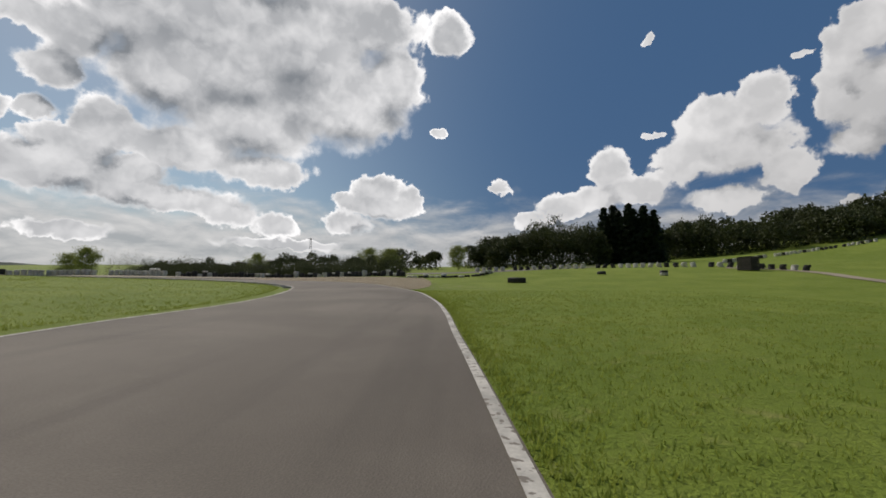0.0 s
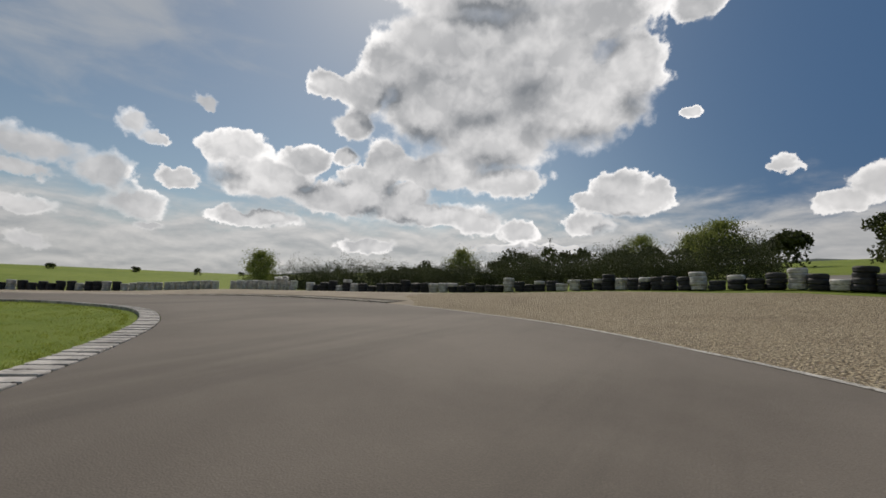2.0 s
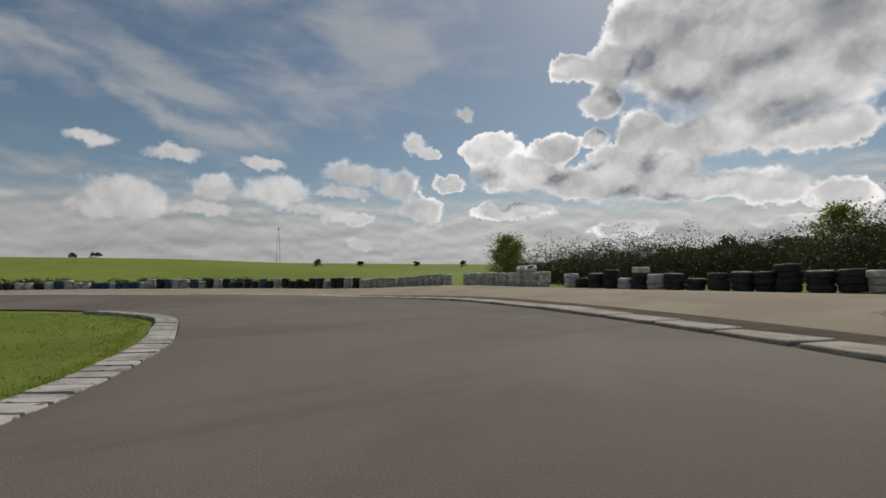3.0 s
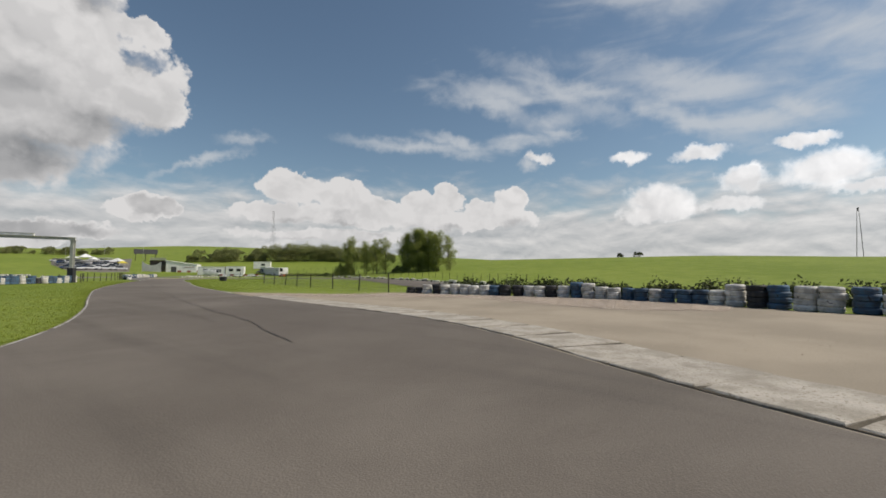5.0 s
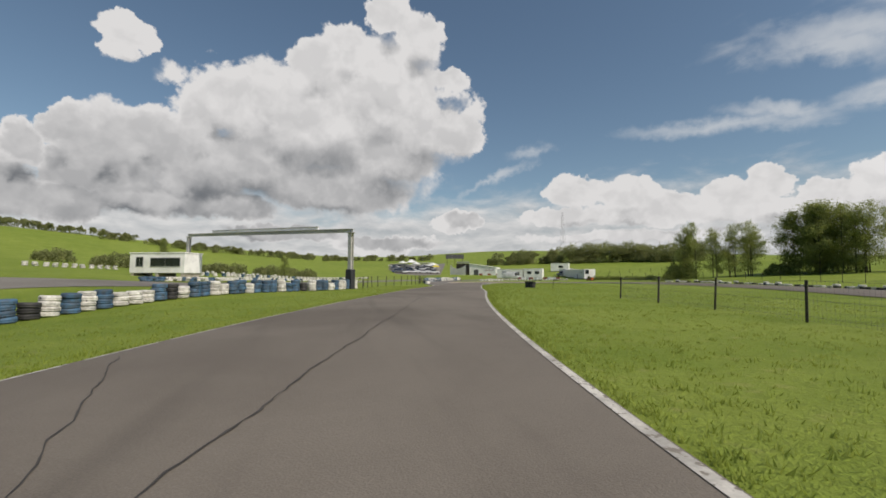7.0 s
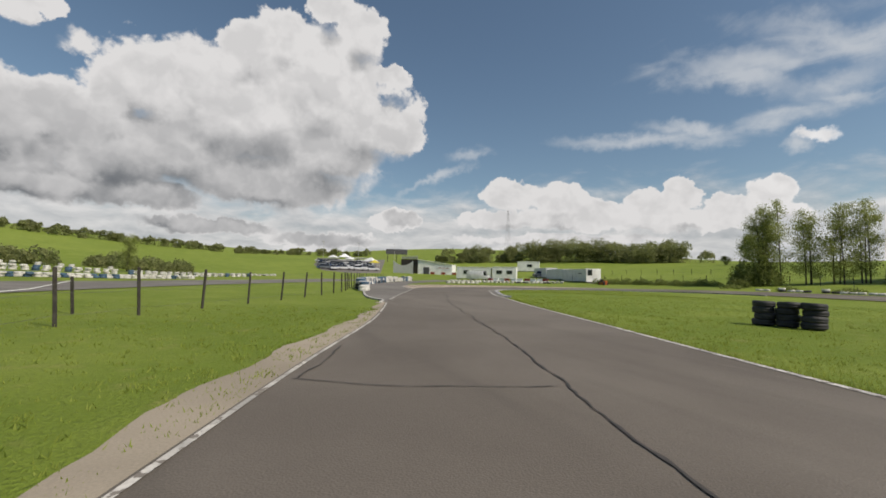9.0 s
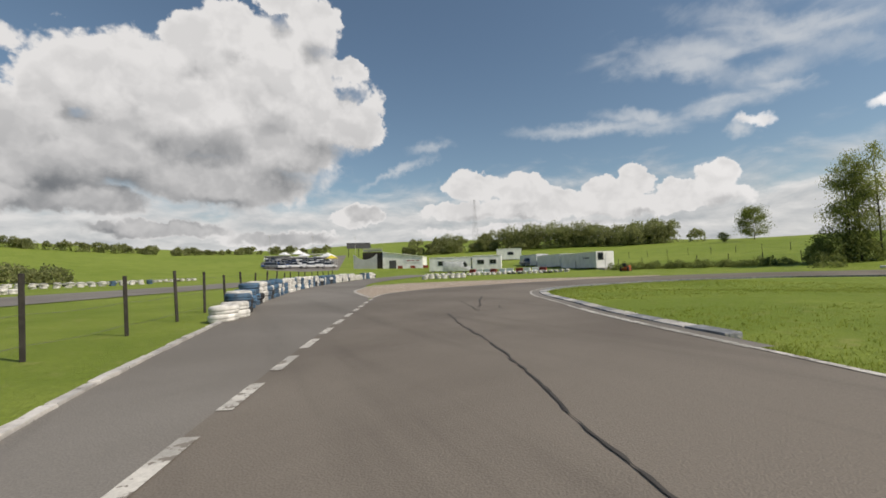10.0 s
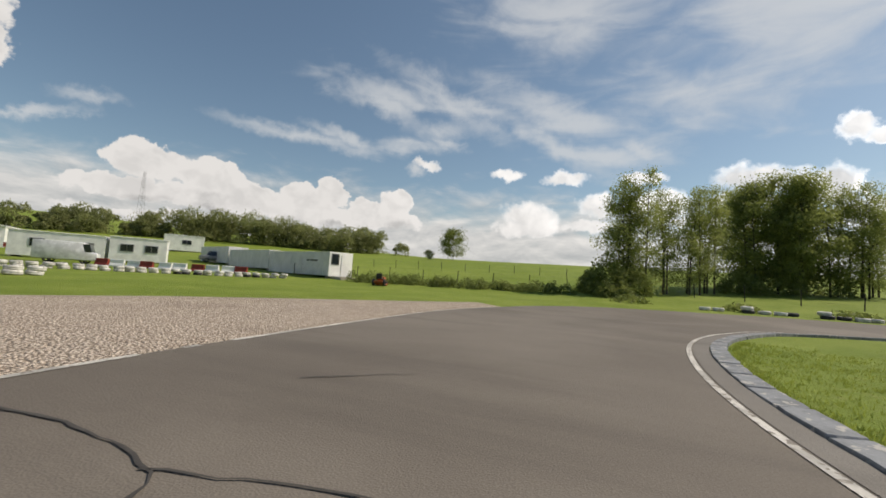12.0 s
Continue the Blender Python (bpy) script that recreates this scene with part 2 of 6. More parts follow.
# pale haze near the horizon, full of broken low cloud
low_map = W.add("ShaderNodeMapping", {"Vector": way, "Scale": (4.5, 4.5, 13)}).outputs[0]
low_noise = W.noise(low_map, 1.8, 7.0, 0.58, 0.3)
low_lit = W.noise(W.add("ShaderNodeVectorMath", {0: low_map, 1: (0, 0, 0.16)}, operation="ADD").outputs[0], 1.8, 5.0, 0.58, 0.3)
haze = W.math("ADD", W.math("MULTIPLY", W.math("SUBTRACT", 10.5, el), 0.12), W.math("MULTIPLY", W.math("SUBTRACT", low_noise, 0.5), 1.5))
haze = W.math("MULTIPLY", W.step(haze, -0.3, 0.55), 0.95)
haze_tone = W.math("ADD", 0.5, W.math("MULTIPLY", W.math("SUBTRACT", low_noise, low_lit), 2.6), clamp=True)
haze_col = W.mix(haze_tone, (0.47, 0.51, 0.55, 1), (0.80, 0.82, 0.84, 1))
haze_col = W.add("ShaderNodeVectorMath", {0: haze_col, "Scale": W.step(glare, 0.3, 0.9, 1.0, 1.35)}, operation="SCALE").outputs[0]
sky_col = W.add("ShaderNodeVectorMath", {0: sky, "Scale": 0.118}, operation="SCALE").outputs[0]
sky_col = W.add("ShaderNodeVectorMath", {0: sky_col, 1: (0.87, 0.93, 0.89)}, operation="MULTIPLY").outputs[0]
sky_col = W.mix(W.step(W.add("ShaderNodeVectorMath", {0: way, 1: (0.85, 0.52, 0.0)}, operation="DOT_PRODUCT").outputs[1], 0.0, 0.75, 0.0, 0.85), sky_col, (0.072, 0.178, 0.385, 1))
col = W.mix(haze, sky_col, haze_col)
col = W.mix(veil, col, (0.70, 0.75, 0.80, 1))
col = W.mix(cover, col, cloud_col)
W.add("ShaderNodeOutputWorld", {0: W.add("ShaderNodeBackground", {0: col, 1: 1.0}).outputs[0]})


# ---------------------------------------------------------------- materials
def material(name, base, rough=0.8, metal=0.0, scale=2.0, vary=0.25, fine=40.0, fine_vary=0.15, bump=0.3, bump_scale=60.0, bump_dist=0.01,
             second=None, per_object=0.0, spots=None, spec=0.4):
    """A surface with variation at two scales, relief, and where asked a second colour, speckles or a change from piece to piece."""
    m = bpy.data.materials.new(name)
    m.use_nodes = True
    N = Nodes(m.node_tree)
    pos = N.add("ShaderNodeNewGeometry").outputs["Position"]
    big = N.noise(pos, scale, 4.0, 0.55)
    small = N.noise(pos, fine, 3.0, 0.6)
    c0 = (*base, 1)
    c1 = (*(second or tuple(v * (1 - vary) for v in base)), 1)
    col = N.mix(N.step(big, 0.36, 0.64), c0, c1)
    k = N.math("ADD", 1 - fine_vary, N.math("MULTIPLY", small, 2 * fine_vary))
    if per_object:
        rnd = N.add("ShaderNodeObjectInfo").outputs["Random"]
        k = N.math("MULTIPLY", k, N.math("ADD", 1 - per_object, N.math("MULTIPLY", rnd, 2 * per_object)))
    col = N.add("ShaderNodeVectorMath", {0: col, "Scale": k}, operation="SCALE").outputs[0]
    if spots:
        colour, size, share = spots
        sp = N.noise(pos, size, 2.0, 0.5)
        col = N.mix(N.step(sp, share, share + 0.06), col, (*colour, 1))
    relief = N.add("ShaderNodeBump", {"Height": N.noise(pos, bump_scale, 3.0, 0.6), "Strength": bump, "Distance": bump_dist}).outputs[0]
    p = N.add("ShaderNodeBsdfPrincipled", {"Base Color": col, "Roughness": rough, "Metallic": metal, "Normal": relief, "Specular IOR Level": spec})
    N.add("ShaderNodeOutputMaterial", {0: p.outputs[0]})
    return m


def leaf_material(name, dark, light, through_light=0.28):
    m = bpy.data.materials.new(name)
    m.use_nodes = True
    N = Nodes(m.node_tree)
    geo = N.add("ShaderNodeNewGeometry")
    big = N.noise(geo.outputs["Position"], 0.35, 3.0, 0.6)
    rnd = geo.outputs["Random Per Island"]
    f = N.math("ADD", N.math("MULTIPLY", N.step(big, 0.35, 0.65), 0.5), N.math("MULTIPLY", rnd, 0.5))
    col = N.mix(f, (*dark, 1), (*light, 1))
    d = N.add("ShaderNodeBsdfPrincipled", {"Base Color": col, "Roughness": 0.65, "Specular IOR Level": 0.25}).outputs[0]
    t = N.add("ShaderNodeBsdfTranslucent", {0: N.mix(0.5, col, (*light, 1))}).outputs[0]
    N.add("ShaderNodeOutputMaterial", {0: N.add("ShaderNodeMixShader", {0: through_light, 1: d, 2: t}).outputs[0]})
    return m


def asphalt_material(name, base, worn):
    m = bpy.data.materials.new(name)
    m.use_nodes = True
    N = Nodes(m.node_tree)
    pos = N.add("ShaderNodeNewGeometry").outputs["Position"]
    patches = N.noise(pos, 0.16, 5.0, 0.6, 0.4)
    streaks = N.noise(N.add("ShaderNodeMapping", {"Vector": pos, "Rotation": (0, 0, 0.3), "Scale": (1.1, 0.09, 1.0)}).outputs[0], 1.0, 4.0, 0.6)
    grit = N.noise(pos, 90.0, 2.0, 0.7)
    stone = N.add("ShaderNodeTexVoronoi", {"Vector": pos, "Scale": 70.0}).outputs[0]
    col = N.mix(N.step(patches, 0.35, 0.65), (*base, 1), (*worn, 1))
    col = N.mix(N.math("MULTIPLY", N.step(streaks, 0.5, 0.72), 0.35), col, (base[0] * 0.55, base[1] * 0.55, base[2] * 0.55, 1))
    k = N.math("ADD", 0.72, N.math("ADD", N.math("MULTIPLY", grit, 0.4), N.math("MULTIPLY", stone, 0.25)))
    col = N.add("ShaderNodeVectorMath", {0: col, "Scale": k}, operation="SCALE").outputs[0]
    bump = N.add("ShaderNodeBump", {"Height": N.math("ADD", grit, stone), "Strength": 0.5, "Distance": 0.006}).outputs[0]
    p = N.add("ShaderNodeBsdfPrincipled", {"Base Color": col, "Roughness": 0.82, "Normal": bump, "Specular IOR Level": 0.35})
    N.add("ShaderNodeOutputMaterial", {0: p.outputs[0]})
    return m


def grass_material(name, a, b, straw):
    m = bpy.data.materials.new(name)
    m.use_nodes = True
    N = Nodes(m.node_tree)
    pos = N.add("ShaderNodeNewGeometry").outputs["Position"]
    field = N.noise(pos, 0.02, 3.0, 0.5)
    big = N.noise(pos, 0.3, 5.0, 0.6, 0.3)
    mid = N.noise(pos, 2.2, 4.0, 0.65)
    tuft = N.noise(pos, 22.0, 4.0, 0.7)
    col = N.mix(N.step(N.math("ADD", N.math("MULTIPLY", big, 0.6), N.math("MULTIPLY", field, 0.4)), 0.38, 0.62), (*a, 1), (*b, 1))
    col = N.mix(N.math("MULTIPLY", N.step(mid, 0.55, 0.75), 0.5), col, (*straw, 1))
    k = N.math("ADD", 0.45, N.math("MULTIPLY", tuft, 1.1))
    col = N.add("ShaderNodeVectorMath", {0: col, "Scale": k}, operation="SCALE").outputs[0]
    bump = N.add("ShaderNodeBump", {"Height": N.math("ADD", tuft, mid), "Strength": 0.9, "Distance": 0.05}).outputs[0]
    p = N.add("ShaderNodeBsdfPrincipled", {"Base Color": col, "Roughness": 0.85, "Normal": bump, "Specular IOR Level": 0.15})
    N.add("ShaderNodeOutputMaterial", {0: p.outputs[0]})
    return m


def gravel_material(name, a, b, dark, size):
    m = bpy.data.materials.new(name)
    m.use_nodes = True
    N = Nodes(m.node_tree)
    pos = N.add("ShaderNodeNewGeometry").outputs["Position"]
    v = N.add("ShaderNodeTexVoronoi", {"Vector": pos, "Scale": size})
    big = N.noise(pos, 0.5, 4.0, 0.6)
    tone = N.add("ShaderNodeSeparateColor", {0: v.outputs["Color"]}).outputs[0]
    col = N.mix(tone, (*a, 1), (*b, 1))
    col = N.mix(N.math("MULTIPLY", N.step(big, 0.5, 0.7), 0.4), col, (*dark, 1))
    col = N.mix(N.step(v.outputs["Distance"], 0.35, 0.75), col, (*dark, 1))
    bump = N.add("ShaderNodeBump", {"Height": N.math("SUBTRACT", 1.0, v.outputs["Distance"]), "Strength": 1.0, "Distance": 0.045}).outputs[0]
    p = N.add("ShaderNodeBsdfPrincipled", {"Base Color": col, "Roughness": 0.9, "Normal": bump, "Specular IOR Level": 0.3})
    N.add("ShaderNodeOutputMaterial", {0: p.outputs[0]})
    return m


GRASS = grass_material("mown grass", (0.148, 0.204, 0.026), (0.21, 0.262, 0.044), (0.30, 0.28, 0.10))
BLADE = leaf_material("grass blades", (0.22, 0.28, 0.035), (0.33, 0.375, 0.08), 0.45)
ASPHALT = asphalt_material("race track asphalt", (0.116, 0.098, 0.079), (0.168, 0.145, 0.118))
ASPHALT_OLD = asphalt_material("older asphalt", (0.145, 0.13, 0.111), (0.19, 0.174, 0.152))
GRAVEL = gravel_material("pinkish gravel", (0.40, 0.32, 0.245), (0.74, 0.63, 0.52), (0.27, 0.21, 0.155), 26.0)
GRAVEL_TAN = gravel_material("tan gravel", (0.29, 0.235, 0.145), (0.58, 0.49, 0.335), (0.19, 0.145, 0.09), 24.0)
DIRT = material("dusty compacted grit", (0.36, 0.306, 0.232), 0.92, scale=0.35, second=(0.285, 0.243, 0.184), fine=55, fine_vary=0.22, bump=0.5, bump_scale=45, bump_dist=0.012, spec=0.2)
EARTH = material("dark earth", (0.13, 0.112, 0.085), 0.95, scale=3, vary=0.3, bump=0.6, bump_scale=30, bump_dist=0.02, spec=0.1)
STONE = material("gravel stones", (0.52, 0.43, 0.35), 0.85, scale=14, vary=0.45, fine=60, second=(0.30, 0.23, 0.17))
KERB_BLUE = material("worn blue-grey kerb paint", (0.23, 0.24, 0.25), 0.75, scale=4, vary=0.35, fine=30, fine_vary=0.25, spots=((0.4, 0.38, 0.34), 9.0, 0.6))
PAINT = material("worn white paint", (0.58, 0.55, 0.49), 0.75, scale=2, vary=0.4, fine=30, fine_vary=0.3, spots=((0.2, 0.175, 0.145), 13.0, 0.56))
TAR = material("tar seam", (0.06, 0.053, 0.046), 0.75, scale=5, vary=0.3)
SLAB = material("weathered concrete slab", (0.43, 0.39, 0.33), 0.88, scale=2.2, second=(0.29, 0.26, 0.21), fine=35, fine_vary=0.3, bump=0.7, per_object=0.12, spots=((0.24, 0.21, 0.16), 26.0, 0.6))
KERB = material("pale kerb concrete", (0.52, 0.49, 0.45), 0.8, scale=2.5, vary=0.4, fine=28, fine_vary=0.25, per_object=0.12, spots=((0.16, 0.14, 0.12), 7.0, 0.63))
RUBBER = material("black tyre rubber", (0.022, 0.022, 0.024), 0.65, scale=7, vary=0.4, fine=50, second=(0.04, 0.038, 0.036), per_object=0.35)
TYRE_WHITE = material("white painted tyre", (0.66, 0.64, 0.59), 0.6, scale=5, vary=0.3, fine=40, second=(0.42, 0.40, 0.36), per_object=0.15, spots=((0.06, 0.06, 0.06), 8.0, 0.68))
TYRE_BLUE = material("blue painted tyre", (0.05, 0.115, 0.19), 0.65, scale=5, vary=0.3, fine=40, second=(0.055, 0.08, 0.11), per_object=0.25, spots=((0.03, 0.035, 0.04), 8.0, 0.66))
GALV = material("galvanised steel", (0.52, 0.51, 0.47), 0.5, 0.15, scale=3, vary=0.2)
PAD = material("dark post padding", (0.035, 0.036, 0.04), 0.6, scale=4, vary=0.3)
PANEL = material("white sheet panel", (0.88, 0.87, 0.84), 0.5, scale=1.2, vary=0.15, fine=12, fine_vary=0.06, bump=0.1)
PANEL_GREY = material("grey sheet panel", (0.40, 0.40, 0.40), 0.5, scale=1.2, vary=0.15, fine=12, fine_vary=0.06, bump=0.1)
# white sheet toned a little grey for the shade on the long sides
TRAILER = material("white trailer sheet greyed for shade", (0.66, 0.66, 0.67), 0.5, scale=1.2, vary=0.12, fine=12, fine_vary=0.06, bump=0.1)
SHUTTER = material("dark grey shutter", (0.15, 0.15, 0.155), 0.6, scale=1.5, vary=0.2)
TIMBER = material("dark stained timber", (0.045, 0.038, 0.032), 0.85, scale=2, vary=0.3)
ROOFING = material("dark roofing", (0.09, 0.09, 0.095), 0.7, scale=2, vary=0.3)
GLASS = material("dark window glass", (0.02, 0.025, 0.03), 0.08, spec=0.6, bump=0.0, fine_vary=0.02)
RED = material("faded red paint", (0.30, 0.045, 0.03), 0.6, scale=3, vary=0.3)
MAST_STEEL = material("dark weathered steel", (0.12, 0.12, 0.125), 0.6, 0.2, scale=3, vary=0.2)
ORANGE = material("orange machine paint", (0.42, 0.10, 0.02), 0.5, scale=3, vary=0.3)
POST = material("weathered timber post", (0.055, 0.048, 0.04), 0.9, scale=9, vary=0.4, per_object=0.2)
WIRE = material("dull fence wire", (0.16, 0.16, 0.15), 0.55, 0.4)
BARK = material("grey bark", (0.10, 0.085, 0.065), 0.9, scale=4, vary=0.4, bump=0.8, bump_scale=14, bump_dist=0.03)
LEAF = leaf_material("broad leaves", (0.11, 0.145, 0.036), (0.26, 0.295, 0.085), 0.48)
LEAF_LIGHT = leaf_material("fresh broad leaves", (0.16, 0.2, 0.05), (0.38, 0.41, 0.13), 0.52)
# olive, lifted paler than LEAF to put distance haze into the colour
LEAF_FAR = leaf_material("olive leaves paled as by haze", (0.15, 0.172, 0.066), (0.33, 0.345, 0.14), 0.5)
# darkened to stand for foliage seen against the light; the brambles share it
LEAF_DARK = leaf_material("dark leaves deepened as if backlit", (0.028, 0.038, 0.015), (0.085, 0.1, 0.036), 0.22)
NEEDLE = leaf_material("dark conifer needles", (0.008, 0.016, 0.007), (0.022, 0.036, 0.014))
CAR_WHITE = material("white car paint", (0.7, 0.7, 0.7), 0.25, bump=0.0, spec=0.6)
CAR_GREY = material("grey car paint", (0.18, 0.19, 0.2), 0.25, bump=0.0, spec=0.6)
CAR_BLUE = material("blue car paint", (0.04, 0.08, 0.2), 0.25, bump=0.0, spec=0.6)
CAR_RED = material("red car paint", (0.28, 0.03, 0.03), 0.25, bump=0.0, spec=0.6)
RIDGE = material("distant wooded ridge", (0.05, 0.075, 0.06), 0.95, scale=0.02, vary=0.4, fine=0.2, fine_vary=0.3)
CLOTH = material("white tent cloth", (0.75, 0.75, 0.74), 0.8, scale=1, vary=0.1)
YELLOW = material("yellow cloth", (0.6, 0.5, 0.05), 0.8, scale=1, vary=0.1)


# ---------------------------------------------------------------- terrain
def smooth(a, b, v):
    t = min(1.0, max(0.0, (v - a) / (b - a)))
    return t * t * (3 - 2 * t)


def soft(v, w):
    return 0.5 * (v + math.sqrt(v * v + w * w))


def height(x, y):
    """The lie of the land: a climb to the first bend, a slope to the north-east, hills east and west."""
    z = -soft(1.97 - 0.0455 * max(-5.0, y), 0.2) * smooth(-52, -18, x) * smooth(-18, -4, y)
    v = 0.085 * soft(0.55 * (x - 2) + 0.83 * (y - 38), 3.0)
    z += v - soft(v - 12.0, 3.0) + 0.7
    z += 0.4 * smooth(44, 52, y) * smooth(-58, -40, x)
    z += 0.0010 * min(110.0, max(0.0, x - 30)) ** 2 * smooth(40, 90, y)
    v = (0.07 * soft(x + 45, 3.0) + 0.0009 * max(0.0, x + 20) ** 2) * (1 - smooth(-25, -5, y))
    v += 0.075 * soft(-y - 120, 20.0)
    z += v - soft(v - 22.0, 4.0) + 0.18
    v = 0.085 * soft(-x - 104, 6.0) * (1 - 0.3 * smooth(0, 60, y))
    z += v - soft(v - 8.5, 2.0) + 0.11
    return z - 1.28 + GROUND_OFFSET


GROUND_OFFSET = 0.0
GROUND_OFFSET = -height(-50.0, 10.0)


# ---------------------------------------------------------------- building helpers
def mesh_of(name, verts, faces, mat, smooth_faces=False):
    me = bpy.data.meshes.new(name)
    me.from_pydata([tuple(v) for v in verts], [], faces)
    me.materials.append(mat)
    if smooth_faces:
        me.polygons.foreach_set("use_smooth", [True] * len(me.polygons))
    me.update()
    return me


def bm_mesh(name, bm, mat, smooth_faces=False):
    me = bpy.data.meshes.new(name)
    bm.to_mesh(me)
    bm.free()
    me.materials.append(mat)
    if smooth_faces:
        me.polygons.foreach_set("use_smooth", [True] * len(me.polygons))
    return me


def part(name, data, parent, m=None, label=""):
    ob = new(name, data)
    ob.parent = parent
    if m is not None:
        ob.matrix_basis = m
    return tagged(ob, label)


def empty(name, m, label, category, group="", kind=""):
    ob = new(name)
    ob.empty_display_size = 0.2
    ob.matrix_basis = m
    return tagged(ob, label, category, group, kind)


def box(sx, sy, sz, bevel=0.0, at=(0, 0, 0)):
    """A box that stands on its base at the given place."""
    bm = bmesh.new()
    bmesh.ops.create_cube(bm, size=1.0, matrix=Matrix.Translation((at[0], at[1], at[2] + sz / 2)) @ Matrix.Diagonal((sx, sy, sz, 1)))
    if bevel:
        bmesh.ops.bevel(bm, geom=list(bm.edges), offset=bevel, segments=2, affect="EDGES", profile=0.5)
    return bm


def tube(points, radius, sides=6, end_radius=None):
    """Vertices and faces of a tapered tube along points."""
    pts = [Vector(p) for p in points]
    verts, faces = [], []
    for i, p in enumerate(pts):
        d = (pts[min(i + 1, len(pts) - 1)] - pts[max(i - 1, 0)]).normalized()
        u = d.orthogonal().normalized()
        v = d.cross(u)
        r = radius + ((end_radius if end_radius is not None else radius) - radius) * i / (len(pts) - 1)
        for k in range(sides):
            a = 2 * math.pi * k / sides
            verts.append(p + (u * math.cos(a) + v * math.sin(a)) * r)
    for i in range(len(pts) - 1):
        for k in range(sides):
            a, b = i * sides + k, i * sides + (k + 1) % sides
            faces.append((a, b, b + sides, a + sides))
    faces.append(tuple(range(sides - 1, -1, -1)))
    faces.append(tuple(range((len(pts) - 1) * sides, len(pts) * sides)))
    return verts, faces


def joined(pieces):
    verts, faces = [], []
    for v, f in pieces:
        o = len(verts)
        verts += v
        faces += [tuple(i + o for i in face) for face in f]
    return verts, faces


def curve(points, step):
    """A smooth line through the points, resampled at about the given step."""
    p = [Vector(q).to_2d() for q in points]
    p = [p[0] * 2 - p[1], *p, p[-1] * 2 - p[-2]]
    dense = []
    for i in range(1, len(p) - 2):
        for k in range(24):
            t = k / 24
            dense.append(0.5 * ((2 * p[i]) + (p[i + 1] - p[i - 1]) * t + (2 * p[i - 1] - 5 * p[i] + 4 * p[i + 1] - p[i + 2]) * t * t
                                + (3 * p[i] - p[i - 1] - 3 * p[i + 1] + p[i + 2]) * t ** 3))
    dense.append(p[-2])
    run = [0.0]
    for a, b in zip(dense, dense[1:]):
        run.append(run[-1] + (b - a).length)
    n = max(2, round(run[-1] / step))
    out, j = [], 0
    for k in range(n + 1):
        s = run[-1] * k / n
        while j < len(run) - 2 and run[j + 1] < s:
            j += 1
        f = (s - run[j]) / max(1e-9, run[j + 1] - run[j])
        out.append(dense[j].lerp(dense[j + 1], min(1.0, f)))
    return out


def offset(line, d):
    """The line moved sideways, to its left for a positive d."""
    out = []
    for i, q in enumerate(line):
        t = (line[min(i + 1, len(line) - 1)] - line[max(i - 1, 0)]).normalized()
        out.append(q + Vector((-t.y, t.x)) * d)
    return out


def ribbon(a, b, lift, cols=1, rough=0.0):
    """A draped sheet between two lines with as many points each."""
    verts, faces = [], []
    for p, q in zip(a, b):
        for k in range(cols + 1):
            r = p.lerp(q, k / cols)
            verts.append((r.x, r.y, height(r.x, r.y) + lift + (random.uniform(-rough, rough) if rough else 0)))
    w = cols + 1
    for i in range(len(a) - 1):
        for k in range(cols):
            faces.append((i * w + k, i * w + k + 1, (i + 1) * w + k + 1, (i + 1) * w + k))
    return verts, faces


def up(me):
    """Turns a sheet's faces to look up."""
    bm = bmesh.new()
    bm.from_mesh(me)
    flip = [f for f in bm.faces if f.normal.z < 0]
    bmesh.ops.reverse_faces(bm, faces=flip)
    bm.to_mesh(me)
    bm.free()
    return me


def sheet(outline, lift, cell=2.0, rough=0.0):
    """A draped sheet within an outline."""
    bm = bmesh.new()
    bm.faces.new([bm.verts.new((q[0], q[1], 0)) for q in outline])
    bmesh.ops.triangulate(bm, faces=bm.faces[:])
    for axis in (0, 1):
        lo, hi = min(q[axis] for q in outline), max(q[axis] for q in outline)
        n = int((hi - lo) / cell)
        for k in range(1, n + 1):
            co, no = [0, 0, 0], [0, 0, 0]
            co[axis], no[axis] = lo + (hi - lo) * k / (n + 1), 1
            bmesh.ops.bisect_plane(bm, geom=bm.verts[:] + bm.edges[:] + bm.faces[:], plane_co=co, plane_no=no, dist=1e-4)
    for v in bm.verts:
        v.co.z = height(v.co.x, v.co.y) + lift
        if rough and not v.is_boundary:
            v.co.z += random.uniform(0, rough)
    for f in bm.faces:
        if f.normal.z < 0:
            f.normal_flip()
    return bm


# ---------------------------------------------------------------- ground
def spread(lo, hi, cell, far):
    out, c = [], cell
    v = lo
    while v < hi:
        out.append(v)
        v += cell
    a, b, c = lo, out[-1], cell
    left, right = [], []
    while a > -far:
        c *= 1.16
        a, b = a - c, b + c
        left.append(a), right.append(b)
    return left[::-1] + out + right


gx, gy = spread(-128, 24, 1.6, 2600), spread(-122, 72, 1.6, 2600)
verts = [(x, y, height(x, y)) for y in gy for x in gx]
n = len(gx)
faces = [(j * n + i, j * n + i + 1, (j + 1) * n + i + 1, (j + 1) * n + i) for j in range(len(gy) - 1) for i in range(n - 1)]
tagged(new("ground", mesh_of("ground", verts, faces, GRASS, True)), "mown green grass land rolling up to hills", "grass", kind="structure")

